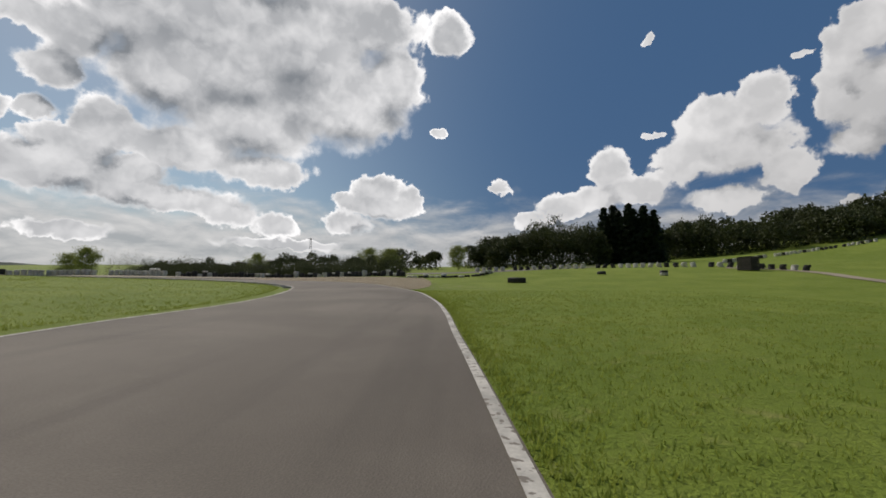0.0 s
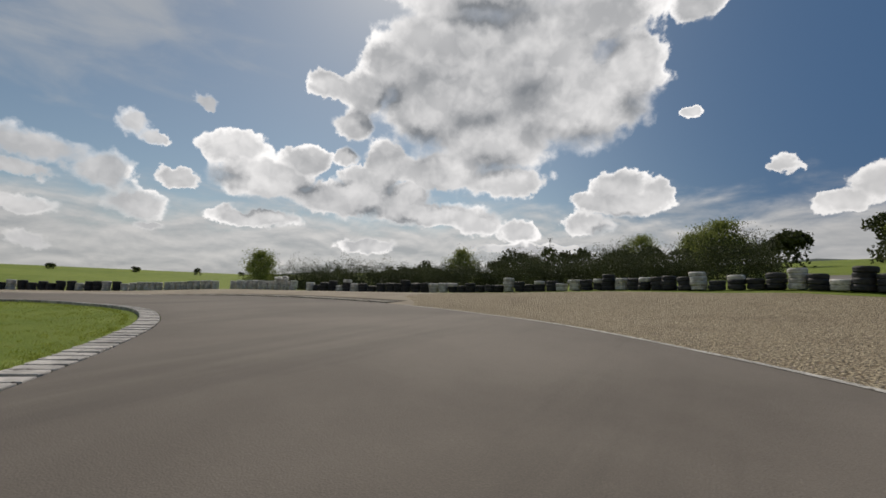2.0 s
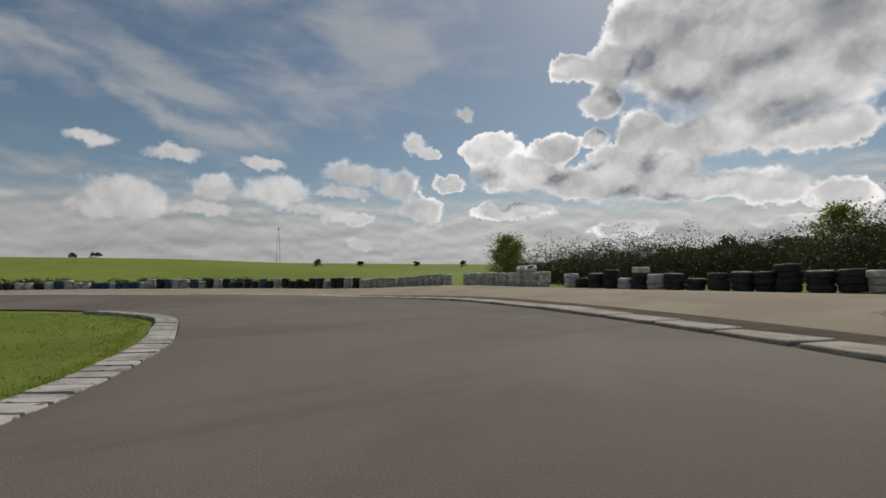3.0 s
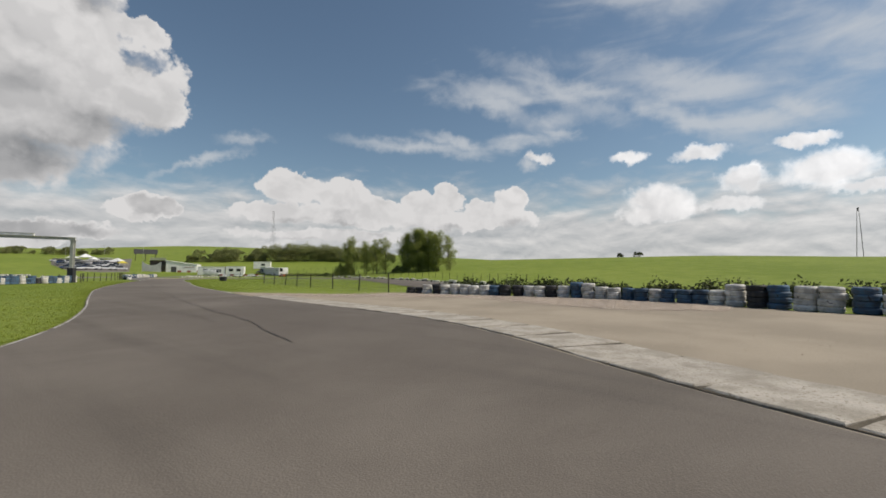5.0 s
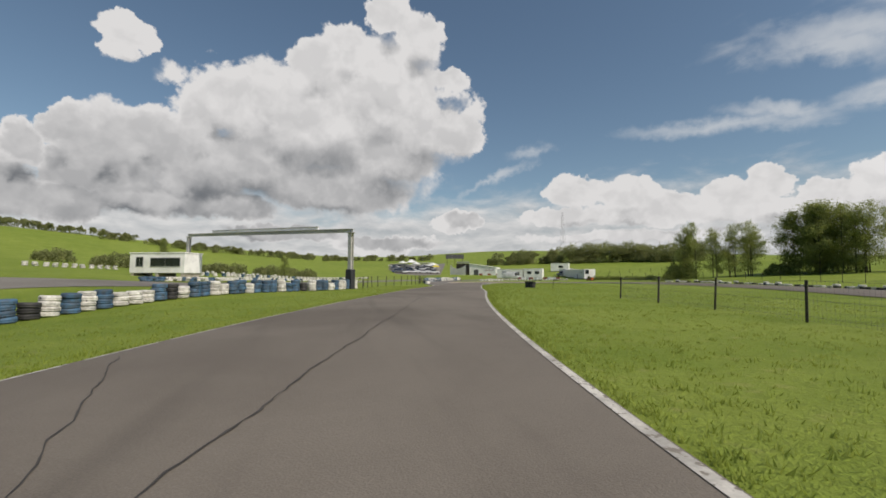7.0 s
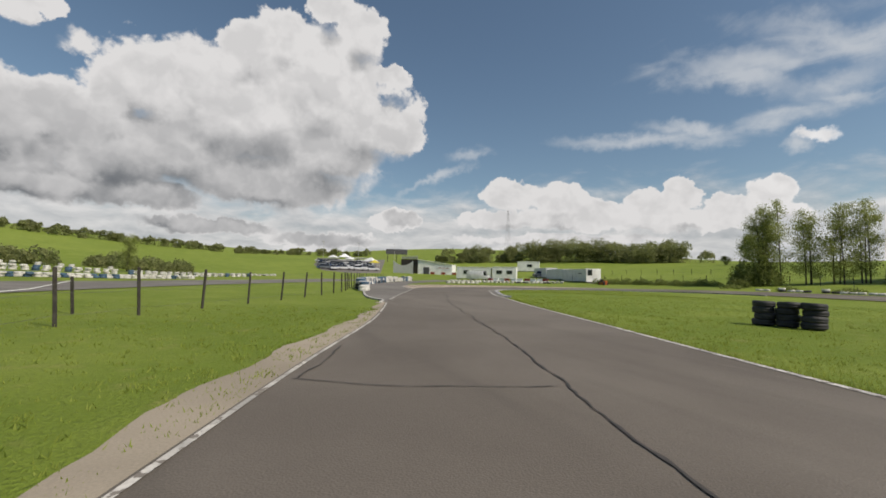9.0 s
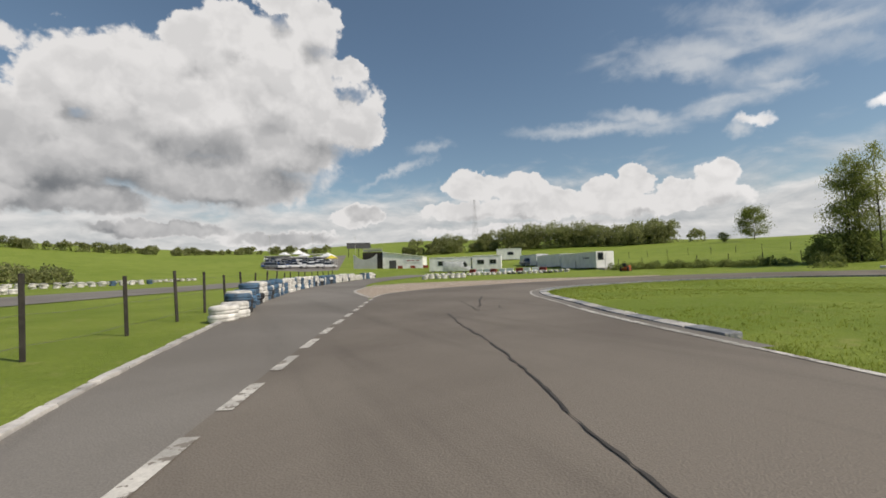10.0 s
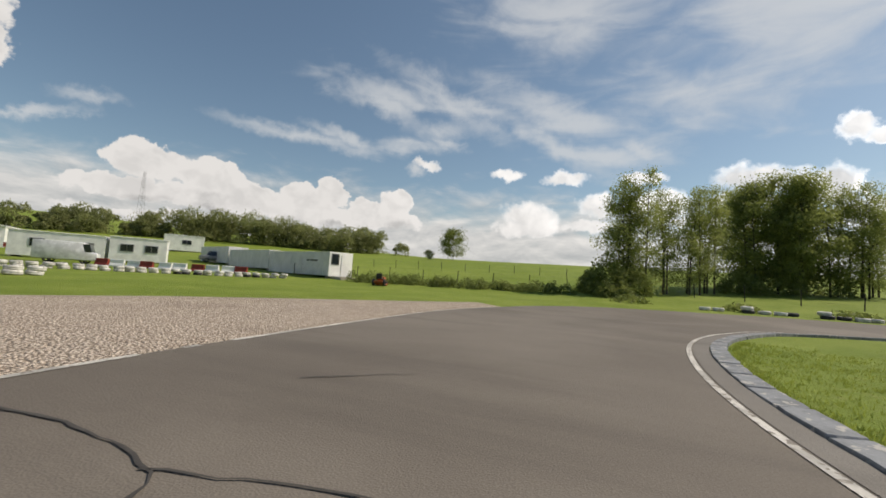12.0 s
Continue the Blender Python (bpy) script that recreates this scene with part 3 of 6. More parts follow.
# ---------------------------------------------------------------- track
RIGHT = [
    [(1.2, -16), (0.9, -6), (0.6, 0), (0.35, 4.5), (0.15, 7.5), (-0.05, 11), (-0.5, 15.5), (-1.5, 21.5), (-2.6, 25), (-4.1, 29.2), (-5.9, 33.7), (-8.2, 37.3)],
    [(-8.2, 37.3), (-10.6, 39.8), (-13, 41.8), (-15.5, 43.3), (-18.6, 44.9), (-22, 45.9), (-25.9, 46.4), (-29.6, 46.5), (-33, 46.2), (-36.7, 45), (-39.8, 43.1), (-42.6, 40.6), (-44.9, 37.5), (-46.9, 33.5)],
    [(-46.9, 33.5), (-48.6, 30.6), (-49.6, 28), (-50.2, 25), (-50.7, 21), (-51.2, 17.5), (-52.1, 13), (-53, 9.8), (-53.7, 6.5), (-54.8, 2), (-56.6, -4.5), (-58.8, -11.5), (-60.8, -17.3), (-62, -21.3), (-63.3, -25.8)],
    [(-63.3, -25.8), (-65, -31), (-66.6, -36), (-68.4, -41), (-69.9, -45), (-71.2, -47.6)],
    [(-71.2, -47.6), (-72.5, -50.3), (-74.1, -52.5), (-76.2, -54.0)],
    [(-76.2, -54.0), (-79.2, -54.75), (-82.5, -54.95), (-86, -54.6), (-89.2, -53.5), (-92, -51.5)],
    [(-92, -51.5), (-94.4, -46), (-93.8, -37), (-90.5, -27), (-85.5, -17), (-80, -8.5), (-73.8, 1), (-68.5, 9), (-66.5, 16), (-66.5, 25), (-70, 36)],
]
LEFT = [
    [(-5.6, -16), (-5.9, -6), (-6.1, 0), (-6.4, 4.8), (-6.6, 8), (-6.5, 11.5), (-6.8, 15), (-7.7, 19.5), (-8.7, 23), (-9.6, 25.6), (-11.4, 28.6), (-13.2, 31), (-15.4, 33.2)],
    [(-15.4, 33.2), (-18, 35.3), (-21, 37.2), (-24.5, 38.6), (-27.4, 39), (-30, 38.8), (-32.5, 38.4), (-34.4, 37.4), (-36.2, 35.9), (-38.2, 33.4)],
    [(-38.2, 33.4), (-40.2, 30), (-42.2, 26.5), (-44, 22.3), (-45.4, 17), (-46.4, 12), (-47.6, 6.2), (-48.8, 0.8), (-50.3, -4.5), (-52.5, -11.5), (-54.9, -18.9), (-56.4, -23), (-58, -27.5)],
    [(-58, -27.5), (-59.7, -31.8), (-60.8, -35.2), (-61.8, -38.6), (-62.6, -40.9), (-63.5, -43.3), (-64.7, -46.4), (-66, -49.6), (-67.3, -52.8), (-68.6, -55.5)],
    [(-68.6, -55.5), (-69.9, -57), (-72.1, -58.5), (-74.5, -59.5)],
    [(-74.5, -59.5), (-78, -60.3), (-83, -60.9), (-87.5, -61.2), (-92, -60.7), (-96.5, -59.3), (-100, -56)],
    [(-100, -56), (-103, -47), (-102, -38), (-98.5, -26), (-93, -14), (-86, -3), (-79, 7), (-74, 15), (-73.5, 25), (-77, 36)],
]


def chain(rows):
    out = []
    for r in rows:
        out += r if not out else r[1:]
    return out


def between(left_rows, right_rows, lift, cols, step=1.2):
    a, b = [], []
    whole_a, whole_b = curve(chain(left_rows), 0.1), curve(chain(right_rows), 0.1)

    def cut(whole, p, q):
        i = min(range(len(whole)), key=lambda k: (whole[k] - Vector(p)).length)
        j = min(range(len(whole)), key=lambda k: (whole[k] - Vector(q)).length)
        return whole[i:j + 1]

    for lr, rr in zip(left_rows, right_rows):
        la, rb = cut(whole_a, lr[0], lr[-1]), cut(whole_b, rr[0], rr[-1])
        m = max(3, round(max(len(la), len(rb)) * 0.1 / step))
        pick = lambda s, k: s[round(k * (len(s) - 1) / m)]  # noqa: E731
        for k in range(0 if not a else 1, m + 1):
            a.append(pick(la, k)), b.append(pick(rb, k))
    return ribbon(a, b, lift, cols)


road = tagged(new("road", up(mesh_of("road", *between(LEFT, RIGHT, 0.045, 7), ASPHALT, True))), "grey worn asphalt of the kart circuit", "race track", kind="structure")
PIT_LEFT = [(-61.6, -38.4), (-61.95, -39.6), (-61.8, -41), (-62.1, -44), (-63, -49), (-63.6, -53), (-64.6, -57.4), (-65.9, -62.5), (-68.5, -70), (-73.5, -81), (-80, -92), (-88, -103)]
PIT_RIGHT = [(-61.8, -38.6), (-62.6, -40.9), (-63.5, -43.3), (-64.7, -46.4), (-66, -49.6), (-67.2, -52.6), (-67.5, -53.3), (-67.75, -54.6), (-68.0, -56.6), (-68.6, -59.7), (-70.3, -64), (-73, -71.5), (-77.5, -79.5), (-84, -89), (-92, -99)]
pl, pr = curve(PIT_LEFT, 0.2), curve(PIT_RIGHT, 0.2)
m = 60
pit = ribbon([pl[round(k * (len(pl) - 1) / m)] for k in range(m + 1)], [pr[round(k * (len(pr) - 1) / m)] for k in range(m + 1)], 0.04, 4)
tagged(new("pit_lane", up(mesh_of("pit_lane", *pit, ASPHALT_OLD, True))), "pale asphalt of the pit lane", "road", kind="structure")
EAST_NEAR = curve([(-24, -3), (-34, -15), (-45.3, -28), (-47.2, -38.5), (-50.3, -50), (-54.5, -60), (-60, -70), (-66, -80), (-73, -92)], 2.0)
EAST_FAR = curve([(-17, -8), (-28, -19), (-38.6, -30), (-40.5, -40), (-43, -53), (-47, -65), (-52.5, -76), (-59, -86), (-66, -98)], 2.0)
m = 50
east = ribbon([EAST_NEAR[round(k * (len(EAST_NEAR) - 1) / m)] for k in range(m + 1)], [EAST_FAR[round(k * (len(EAST_FAR) - 1) / m)] for k in range(m + 1)], 0.03, 4)
tagged(new("east_track", up(mesh_of("east_track", *east, ASPHALT_OLD, True))), "grey asphalt of the returning track beside the fence", "race track", kind="structure")

loop_line = curve([(-7, 60.5), (0, 56.3), (6, 58.5), (13, 65), (24, 71)], 1.0)
tagged(new("loop_track", up(mesh_of("loop_track", *ribbon(offset(loop_line, -3.2), offset(loop_line, 3.2), 0.03, 3), ASPHALT_OLD, True))), "grey asphalt of another loop behind the low tyres", "race track", kind="structure")

# gravel beds
right_line, left_line = curve(chain(RIGHT), 0.25), curve(chain(LEFT), 0.25)


def stretch(line, p, q):
    i = min(range(len(line)), key=lambda k: (line[k] - Vector(p)).length)
    j = min(range(len(line)), key=lambda k: (line[k] - Vector(q)).length)
    return line[i:j + 1] if i <= j else line[j:i + 1][::-1]


def edge_of(line, p, q, shift):
    return [tuple(v) for v in offset(stretch(line, p, q), shift)[::4]]


bed_1 = edge_of(right_line, (-2.4, 24.4), (-20, 45.3), 0.3) + [(-23.5, 49.5), (-23, 53.6), (-18, 53.4), (-14.4, 53), (-10.5, 50.8), (-8, 50.3), (-5.7, 48.7), (-3, 47.3), (-2.1, 43.5), (-1.7, 37), (-1.6, 31), (-2.0, 27)]
tagged(new("gravel_bed", bm_mesh("gravel_bed", sheet(bed_1, 0.02, 1.0, 0.02), GRAVEL_TAN, True)), "tan gravel run-off bed beside the asphalt bend", "gravel", kind="structure")
apron = edge_of(right_line, (-19, 44.9), (-52.6, 11.4), 0.3) + [(-54.9, 15.6), (-57.3, 17), (-59.2, 17.2), (-60.2, 22), (-60.4, 27), (-59.6, 32.5), (-57, 38.5), (-53.5, 43), (-49, 47.2), (-43, 50.4), (-38, 51.3), (-33.8, 51.8), (-28, 52.8), (-22.3, 53.6), (-22.6, 49.5), (-19.4, 46.0)]
tagged(new("dirt_apron", bm_mesh("dirt_apron", sheet(apron, 0.024, 1.0, 0.006), DIRT, True)), "dusty compacted grit run-off area before the tyres", "dirt", kind="structure")
band = [tuple(q) for q in curve([(-53, 9.7), (-53.8, 12.7), (-55.6, 16.1), (-56.9, 17.1), (-58.7, 17.2), (-59.8, 20), (-60.6, 23.5), (-61.2, 26.5), (-60.9, 30), (-60, 33)], 0.5)]
band += [(q.x + 0.22 * math.sin(3.1 * i), q.y + 0.2 * math.sin(2.3 * i)) for i, q in enumerate(curve([(-57.2, 33), (-55.6, 30.8), (-55.8, 28.8), (-56.8, 25.9), (-57.3, 23), (-56.2, 21), (-55, 18.9), (-53.3, 16.6), (-52.45, 15.0), (-52.2, 13.2), (-52.45, 12.4)], 0.5))]
tagged(new("gravel_band", bm_mesh("gravel_band", sheet(band, 0.032, 1.0, 0.02), GRAVEL, True)), "band of coarse pale gravel at the foot of the tyres", "gravel", kind="structure")
bed_2 = [(-67.85, -54.2)] + edge_of(left_line, (-68.3, -55.0), (-93, -60.8), -0.3) + [(-94.5, -62.4), (-88.4, -65.4), (-83.6, -67.6), (-79, -68.6), (-75, -69.2), (-72.2, -67.2), (-69.8, -63.6), (-68.2, -59.7), (-67.6, -56.6), (-67.5, -54.6)]
tagged(new("gravel_bed", bm_mesh("gravel_bed_far", sheet(bed_2, 0.02, 1.0, 0.02), GRAVEL, True)), "pinkish gravel bed inside the pit entry island", "gravel", kind="structure")


def painted(name, line, width, shift, lift, mat, label, keep=None):
    a, b = offset(line, shift), offset(line, shift + width)
    v, f = ribbon(a, b, lift)
    if keep:
        f = [q for i, q in enumerate(f) if keep(i)]
    return tagged(new(name, up(mesh_of(name, v, f, mat))), label, "road marking", kind="structure")


worn = random.Random(4)
painted("road_marking", stretch(right_line, (1.2, -16), (-20, 45.3)), 0.11, 0.02, 0.052, PAINT, "worn white edge line along the track")
painted("road_marking", stretch(right_line, (-52.4, 12), (-70.5, -46)), 0.1, 0.02, 0.052, PAINT, "worn white edge line along the track")
painted("road_marking", stretch(left_line, (-5.6, -16), (-13.2, 31)), 0.09, -0.11, 0.052, PAINT, "worn white edge line along the track")
painted("road_marking", stretch(left_line, (-38.2, 33.4), (-61.6, -38)), 0.05, -0.08, 0.052, PAINT, "worn white edge line along the track", keep=lambda i: worn.random() > 0.06)
painted("road_marking", stretch(left_line, (-62.2, -39.8), (-67.7, -53.6)), 0.12, -0.12, 0.052, PAINT, "white dashed line dividing the pit entry", keep=lambda i: i % 5 < 3)
painted("road_marking", stretch(left_line, (-67.9, -54.1), (-92, -61)), 0.09, -0.08, 0.052, PAINT, "worn white line along the gravel", keep=lambda i: worn.random() > 0.15)
painted("road_marking", stretch(right_line, (-68.6, -41.5), (-92, -51.5)), 0.075, 0.08, 0.052, PAINT, "white line round the bend")
painted("road_marking", stretch(right_line, (-68.6, -41.5), (-92, -51.5)), 0.25, -0.2, 0.05, ASPHALT_OLD, "grey worn band before the kerb")
painted("road_marking", curve([(-67.75, -54.2), (-67.95, -56.0), (-68.6, -59.7), (-70.2, -63.6), (-72.3, -68)], 0.4), 0.12, -0.1, 0.052, PAINT, "white painted border of the island")

# tar seams and cracks: half width, then the line
SEAMS = [
    (0.02, [(-45.9, 28.5), (-46.8, 25.1), (-47.7, 20.3), (-48.7, 15.5), (-49.6, 11.5), (-50.3, 8.5), (-51.6, 3), (-53.3, -3.5), (-55.1, -10.5), (-57.2, -17), (-59.2, -22.5), (-60.4, -26), (-61.8, -30.3), (-64.0, -37.5), (-66.2, -43.5), (-67.4, -47)]),
    (0.022, [(-47.5, 21.6), (-48.5, 22.2), (-49.4, 22.3), (-50.2, 22.6)]),
    (0.01, [(-46.4, 21.3), (-46.5, 23), (-46.3, 24.7)]),
    (0.012, [(-46.8, 15.8), (-47.4, 16.9), (-48.2, 17.0)]),
    (0.012, [(-48.6, 3), (-49.6, 6), (-50.4, 8.4), (-51.0, 10.3)]),
    (0.01, [(-49.9, 10.7), (-50.5, 10.8), (-50.9, 11.1)]),
    (0.012, [(-51.4, 10.2), (-51.9, 10.4), (-52.5, 10.5)]),
    (0.013, [(-58.0, -27.0), (-58.6, -26.6), (-59.3, -26.3), (-60.3, -26.0)]),
    (0.014, [(-58.7, -28.8), (-58.4, -27.8), (-58.1, -27.0)]),
    (0.012, [(-62.6, -29.4), (-63.6, -29.0), (-64.3, -29.2)]),
    (0.012, [(-64.6, -45.8), (-66.4, -46.3), (-69.6, -46)]),
    (0.022, [(-69.4, -50.1), (-69.1, -49.3), (-68.8, -48.4), (-68.5, -47.8), (-68.3, -47.2)]),
    (0.028, [(-71.0, -51.5), (-70.4, -50.5), (-69.8, -49.7), (-69.2, -48.7), (-68.8, -48.1)]),
    (0.02, [(-70.2, -50.1), (-69.9, -49.5), (-70.1, -49.2)]),
    (0.018, [(-69.4, -48.0), (-69.2, -47.7), (-69.0, -47.3)]),
    (0.02, [(-69.1, -55.2), (-69.4, -54.7), (-69.8, -54.4), (-70.2, -53.9)]),
    (0.022, [(-70.2, -54.4), (-70.5, -54.0), (-70.6, -53.5), (-70.9, -53.0)]),
    (0.03, [(-73.6, -56.6), (-74.2, -57.0), (-74.5, -57.1), (-75.1, -57.6), (-75.7, -57.9)]),
    (0.022, [(-76.9, -60.0), (-77.1, -58.8), (-76.95, -57.8), (-75.9, -57.4), (-75.2, -57.3)]),
    (0.014, [(-77.0, -57.9), (-77.3, -57.2), (-77.5, -56.5)]),
    (0.014, [(-78.7, -58.5), (-79.1, -58.2), (-79.5, -57.8)]),
    (0.015, [(-85.0, -58.7), (-85.3, -60), (-85.8, -61.3)]),
]
for half, s in SEAMS:
    line = curve(s, 0.12)
    a, b, dx, dy = [], [], 0.0, 0.0
    for i, q in enumerate(line):
        dx, dy = dx * 0.9 + worn.uniform(-0.022, 0.022), dy * 0.9 + worn.uniform(-0.022, 0.022)
        t = (line[min(i + 1, len(line) - 1)] - line[max(i - 1, 0)]).normalized()
        side = Vector((-t.y, t.x)) * half * 0.62
        c = q + Vector((dx, dy))
        a.append(c + side * worn.uniform(0.1, 1.7)), b.append(c - side * worn.uniform(0.1, 1.7))
    tagged(new("tar_seam", up(mesh_of("tar_seam", *ribbon(a, b, 0.054), TAR))), "dark wandering tar seam in the asphalt", "crack", kind="structure")


# ---------------------------------------------------------------- kerbs, piece by piece
def slab_mesh(name, length, width, thick, mat, slope=0.0, chips=0.012):
    """A cast slab with worn, uneven edges and a small chamfer."""
    rim = []
    for (ax, ay), (bx, by) in zip(((-1, -1), (1, -1), (1, 1), (-1, 1)), ((1, -1), (1, 1), (-1, 1), (-1, -1))):
        for k in range(4):
            t = k / 4
            c = 1 - (0.03 if k == 0 else 0)
            rim.append(((ax + (bx - ax) * t) * length / 2 * c + worn.uniform(-chips, chips), (ay + (by - ay) * t) * width / 2 * c + worn.uniform(-chips, chips)))
    n = len(rim)
    verts = [(x * 0.97, y * 0.97, thick + slope * y) for x, y in rim] + [(x, y, thick - 0.014 + slope * y) for x, y in rim] + [(x, y, 0) for x, y in rim]
    faces = [tuple(range(n))]
    for r in (0, n):
        faces += [(r + n + k, r + n + (k + 1) % n, r + (k + 1) % n, r + k) for k in range(n)]
    return mesh_of(name, verts, faces, mat)


def kerb_run(label, line, piece, width, shift, lift, mat, slope=0.0, thick=0.1, other=None, gap=0.03, chips=0.012, until=10 ** 6):
    kinds = [slab_mesh("kerb_piece", piece - gap, width, thick, m, slope, chips) for m in (mat, other or mat) * 3]
    s = curve([tuple(v) for v in line], piece)
    mid = s[len(s) // 2]
    ob = empty("kerb", Matrix.Translation((mid.x, mid.y, height(mid.x, mid.y))), label, "kerb", kind="structure")
    inv = ob.matrix_basis.inverted()
    for i, (a, b) in enumerate(zip(s, s[1:])):
        t = (b - a).normalized()
        c = (a + b) / 2 + Vector((-t.y, t.x)) * shift
        m = pose(c.x, c.y, height(c.x, c.y) + lift - thick + worn.uniform(-0.008, 0.008), worn.uniform(-0.3, 0.3), worn.uniform(-0.3, 0.3), math.degrees(math.atan2(t.y, t.x)) + worn.uniform(-0.8, 0.8))
        part("slab", kinds[i % 6 if i < until else i % 3 * 2], ob, inv @ m)


bed = stretch(right_line, (-21.5, 45.8), (-51.8, 15.2))
tagged(new("slab_bed", up(mesh_of("slab_bed", *ribbon(offset(bed, -0.1), offset(bed, -1.32), 0.036), EARTH))), "dark earth showing between the slabs", "dirt", kind="structure")
kerb_run("run of weathered concrete slabs beside the hairpin", stretch(right_line, (-21.5, 45.8), (-51.8, 15.2)), 1.15, 1.22, -0.72, 0.047, SLAB, gap=0.045, chips=0.025)
kerb_run("striped concrete kerb inside the hairpin", stretch(left_line, (-9.2, 24.6), (-36.2, 35.9)), 0.3, 0.45, 0.25, 0.075, KERB, 0.04, gap=0.025)
kerb_run("pale kerb stones round the last bend", stretch(right_line, (-68.8, -42.2), (-94, -45)), 0.85, 0.27, -0.34, 0.08, KERB_BLUE, -0.04, other=KERB, until=14)
kerb_run("white kerb stones at the pit entry", curve([(-61.5, -38.2), (-61.9, -39.6), (-61.75, -41), (-62.0, -43.6), (-62.9, -48.6), (-63.6, -53), (-64.5, -57.4)], 0.25), 0.7, 0.1, 0.0, 0.07, KERB)


# ---------------------------------------------------------------- tyres
def tyre_mesh(name, mat, outer=0.31, width=0.19, seg=16):
    prof = [(0.17, -0.35), (0.2, -0.5), (0.27, -0.52), (0.305, -0.38), (0.315, -0.12), (0.3, -0.08), (0.315, -0.03), (0.315, 0.12), (0.305, 0.38), (0.27, 0.52), (0.2, 0.5), (0.17, 0.35)]
    verts, faces = [], []
    for i in range(seg):
        a = 2 * math.pi * i / seg
        for r, z in prof:
            r *= outer / 0.315
            verts.append((r * math.cos(a), r * math.sin(a), (z + 0.5) * width))
    k = len(prof)
    for i in range(seg):
        for j in range(k - 1):
            a, b = i * k + j, ((i + 1) % seg) * k + j
            faces.append((a, b, b + 1, a + 1))
    return mesh_of(name, verts, faces, mat, True)


TYRES = {"k": tyre_mesh("tyre_black", RUBBER), "w": tyre_mesh("tyre_white", TYRE_WHITE), "b": tyre_mesh("tyre_blue", TYRE_BLUE)}
WORDS = {"k": "black", "w": "white painted", "b": "blue painted"}
tyre_rand = random.Random(11)


def tyre_stack(x, y, colours, group, size=1.0, lean=2.5):
    """A stack of tyres lying on one another; one letter a tyre, from below."""
    main = max(set(colours), key=colours.count)
    mixed = len(set(colours)) > 1
    label = f"stack of {len(colours)} {'mixed black and white' if mixed else WORDS[main]} tyres in a barrier"
    if len(colours) == 1:
        label = f"single {WORDS[main]} tyre lying in a barrier row"
    z = height(x, y) + 0.02
    ob = empty("tyre_stack", pose(x, y, z, tyre_rand.uniform(-lean, lean), tyre_rand.uniform(-lean, lean), tyre_rand.uniform(0, 360)), label, "tyre stack", group)
    h = 0.0
    for c in colours:
        s = size * tyre_rand.uniform(0.94, 1.05)
        sz = size * tyre_rand.uniform(0.9, 1.08)
        m = pose(tyre_rand.uniform(-0.035, 0.035), tyre_rand.uniform(-0.035, 0.035), h, tyre_rand.uniform(-2, 2), tyre_rand.uniform(-2, 2), tyre_rand.uniform(0, 360))
        part("tyre", TYRES[c], ob, m @ Matrix.Diagonal((s, s, sz, 1)))
        h += 0.185 * sz
    return ob, h


def far_tyres(points, chooser, label, step):
    """A far row of tyres, joined into one object."""
    verts, faces, slots = [], [], []
    for i, q in enumerate(curve(points, step)):
        h = height(q.x, q.y)
        for c in chooser(0.5, tyre_rand):
            me = TYRES[c]
            m = pose(q.x + tyre_rand.uniform(-0.1, 0.1), q.y + tyre_rand.uniform(-0.1, 0.1), h, tyre_rand.uniform(-3, 3), tyre_rand.uniform(-3, 3), tyre_rand.uniform(0, 360))
            o = len(verts)
            verts += [m @ v.co for v in me.vertices]
            faces += [tuple(k + o for k in p.vertices) for p in me.polygons]
            slots += ["kwb".index(c)] * len(me.polygons)
            h += 0.185
    me = mesh_of("tyre_row", verts, faces, RUBBER, True)
    me.materials.append(TYRE_WHITE), me.materials.append(TYRE_BLUE)
    me.polygons.foreach_set("material_index", slots)
    return tagged(new("tyre_row", me), label, "tyre row", kind="stuff")


def tyre_wall(points, chooser, group, step=0.62, wobble=0.06, size=1.0):
    line = curve(points, step)
    for i, q in enumerate(line):
        colours = chooser(i / max(1, len(line) - 1), tyre_rand)
        if colours:
            tyre_stack(q.x + tyre_rand.uniform(-wobble, wobble), q.y + tyre_rand.uniform(-wobble, wobble), colours, group, size)


def mostly_black(u, r):
    n = r.choice((2, 3, 3, 3, 4))
    return "w" * n if r.random() < 0.24 else ("k" * (n - 1) + "w" if r.random() < 0.12 else "k" * n)


def all_white(u, r):
    return "w" * 4


def dark_mixed(u, r):
    k = r.random()
    n = r.choice((3, 4, 4))
    return "k" * n if k < 0.6 else "b" * n if k < 0.78 else "w" * n


def blue_white(u, r):
    k = r.random()
    n = r.choice((3, 3, 3, 3, 4)) if u < 0.93 else 2
    return "b" * n if k < 0.42 else "w" * n if k < 0.85 else "k" * n


def gantry_mix(u, r):
    k = r.random()
    n = r.choice((3, 4, 4))
    return "b" * n if k < 0.42 else "w" * n if k < 0.85 else "k" * n


def pit_mix(u, r):
    k = r.random()
    n = r.choice((3, 4, 4))
    if u < 0.02:
        return "ww"
    share = 0.5 if u < 0.45 else 0.25
    return "b" * n if k < share else "w" * n if k < 0.9 else "kkw"


def low_row(u, r):
    k = r.random()
    return "w" if k < 0.45 else "k" if k < 0.8 else "kw"


def white_low(u, r):
    return "ww" if r.random() < 0.85 else "kw"


def spaced(chooser, share):
    return lambda u, r: chooser(u, r) if r.random() < share else ""


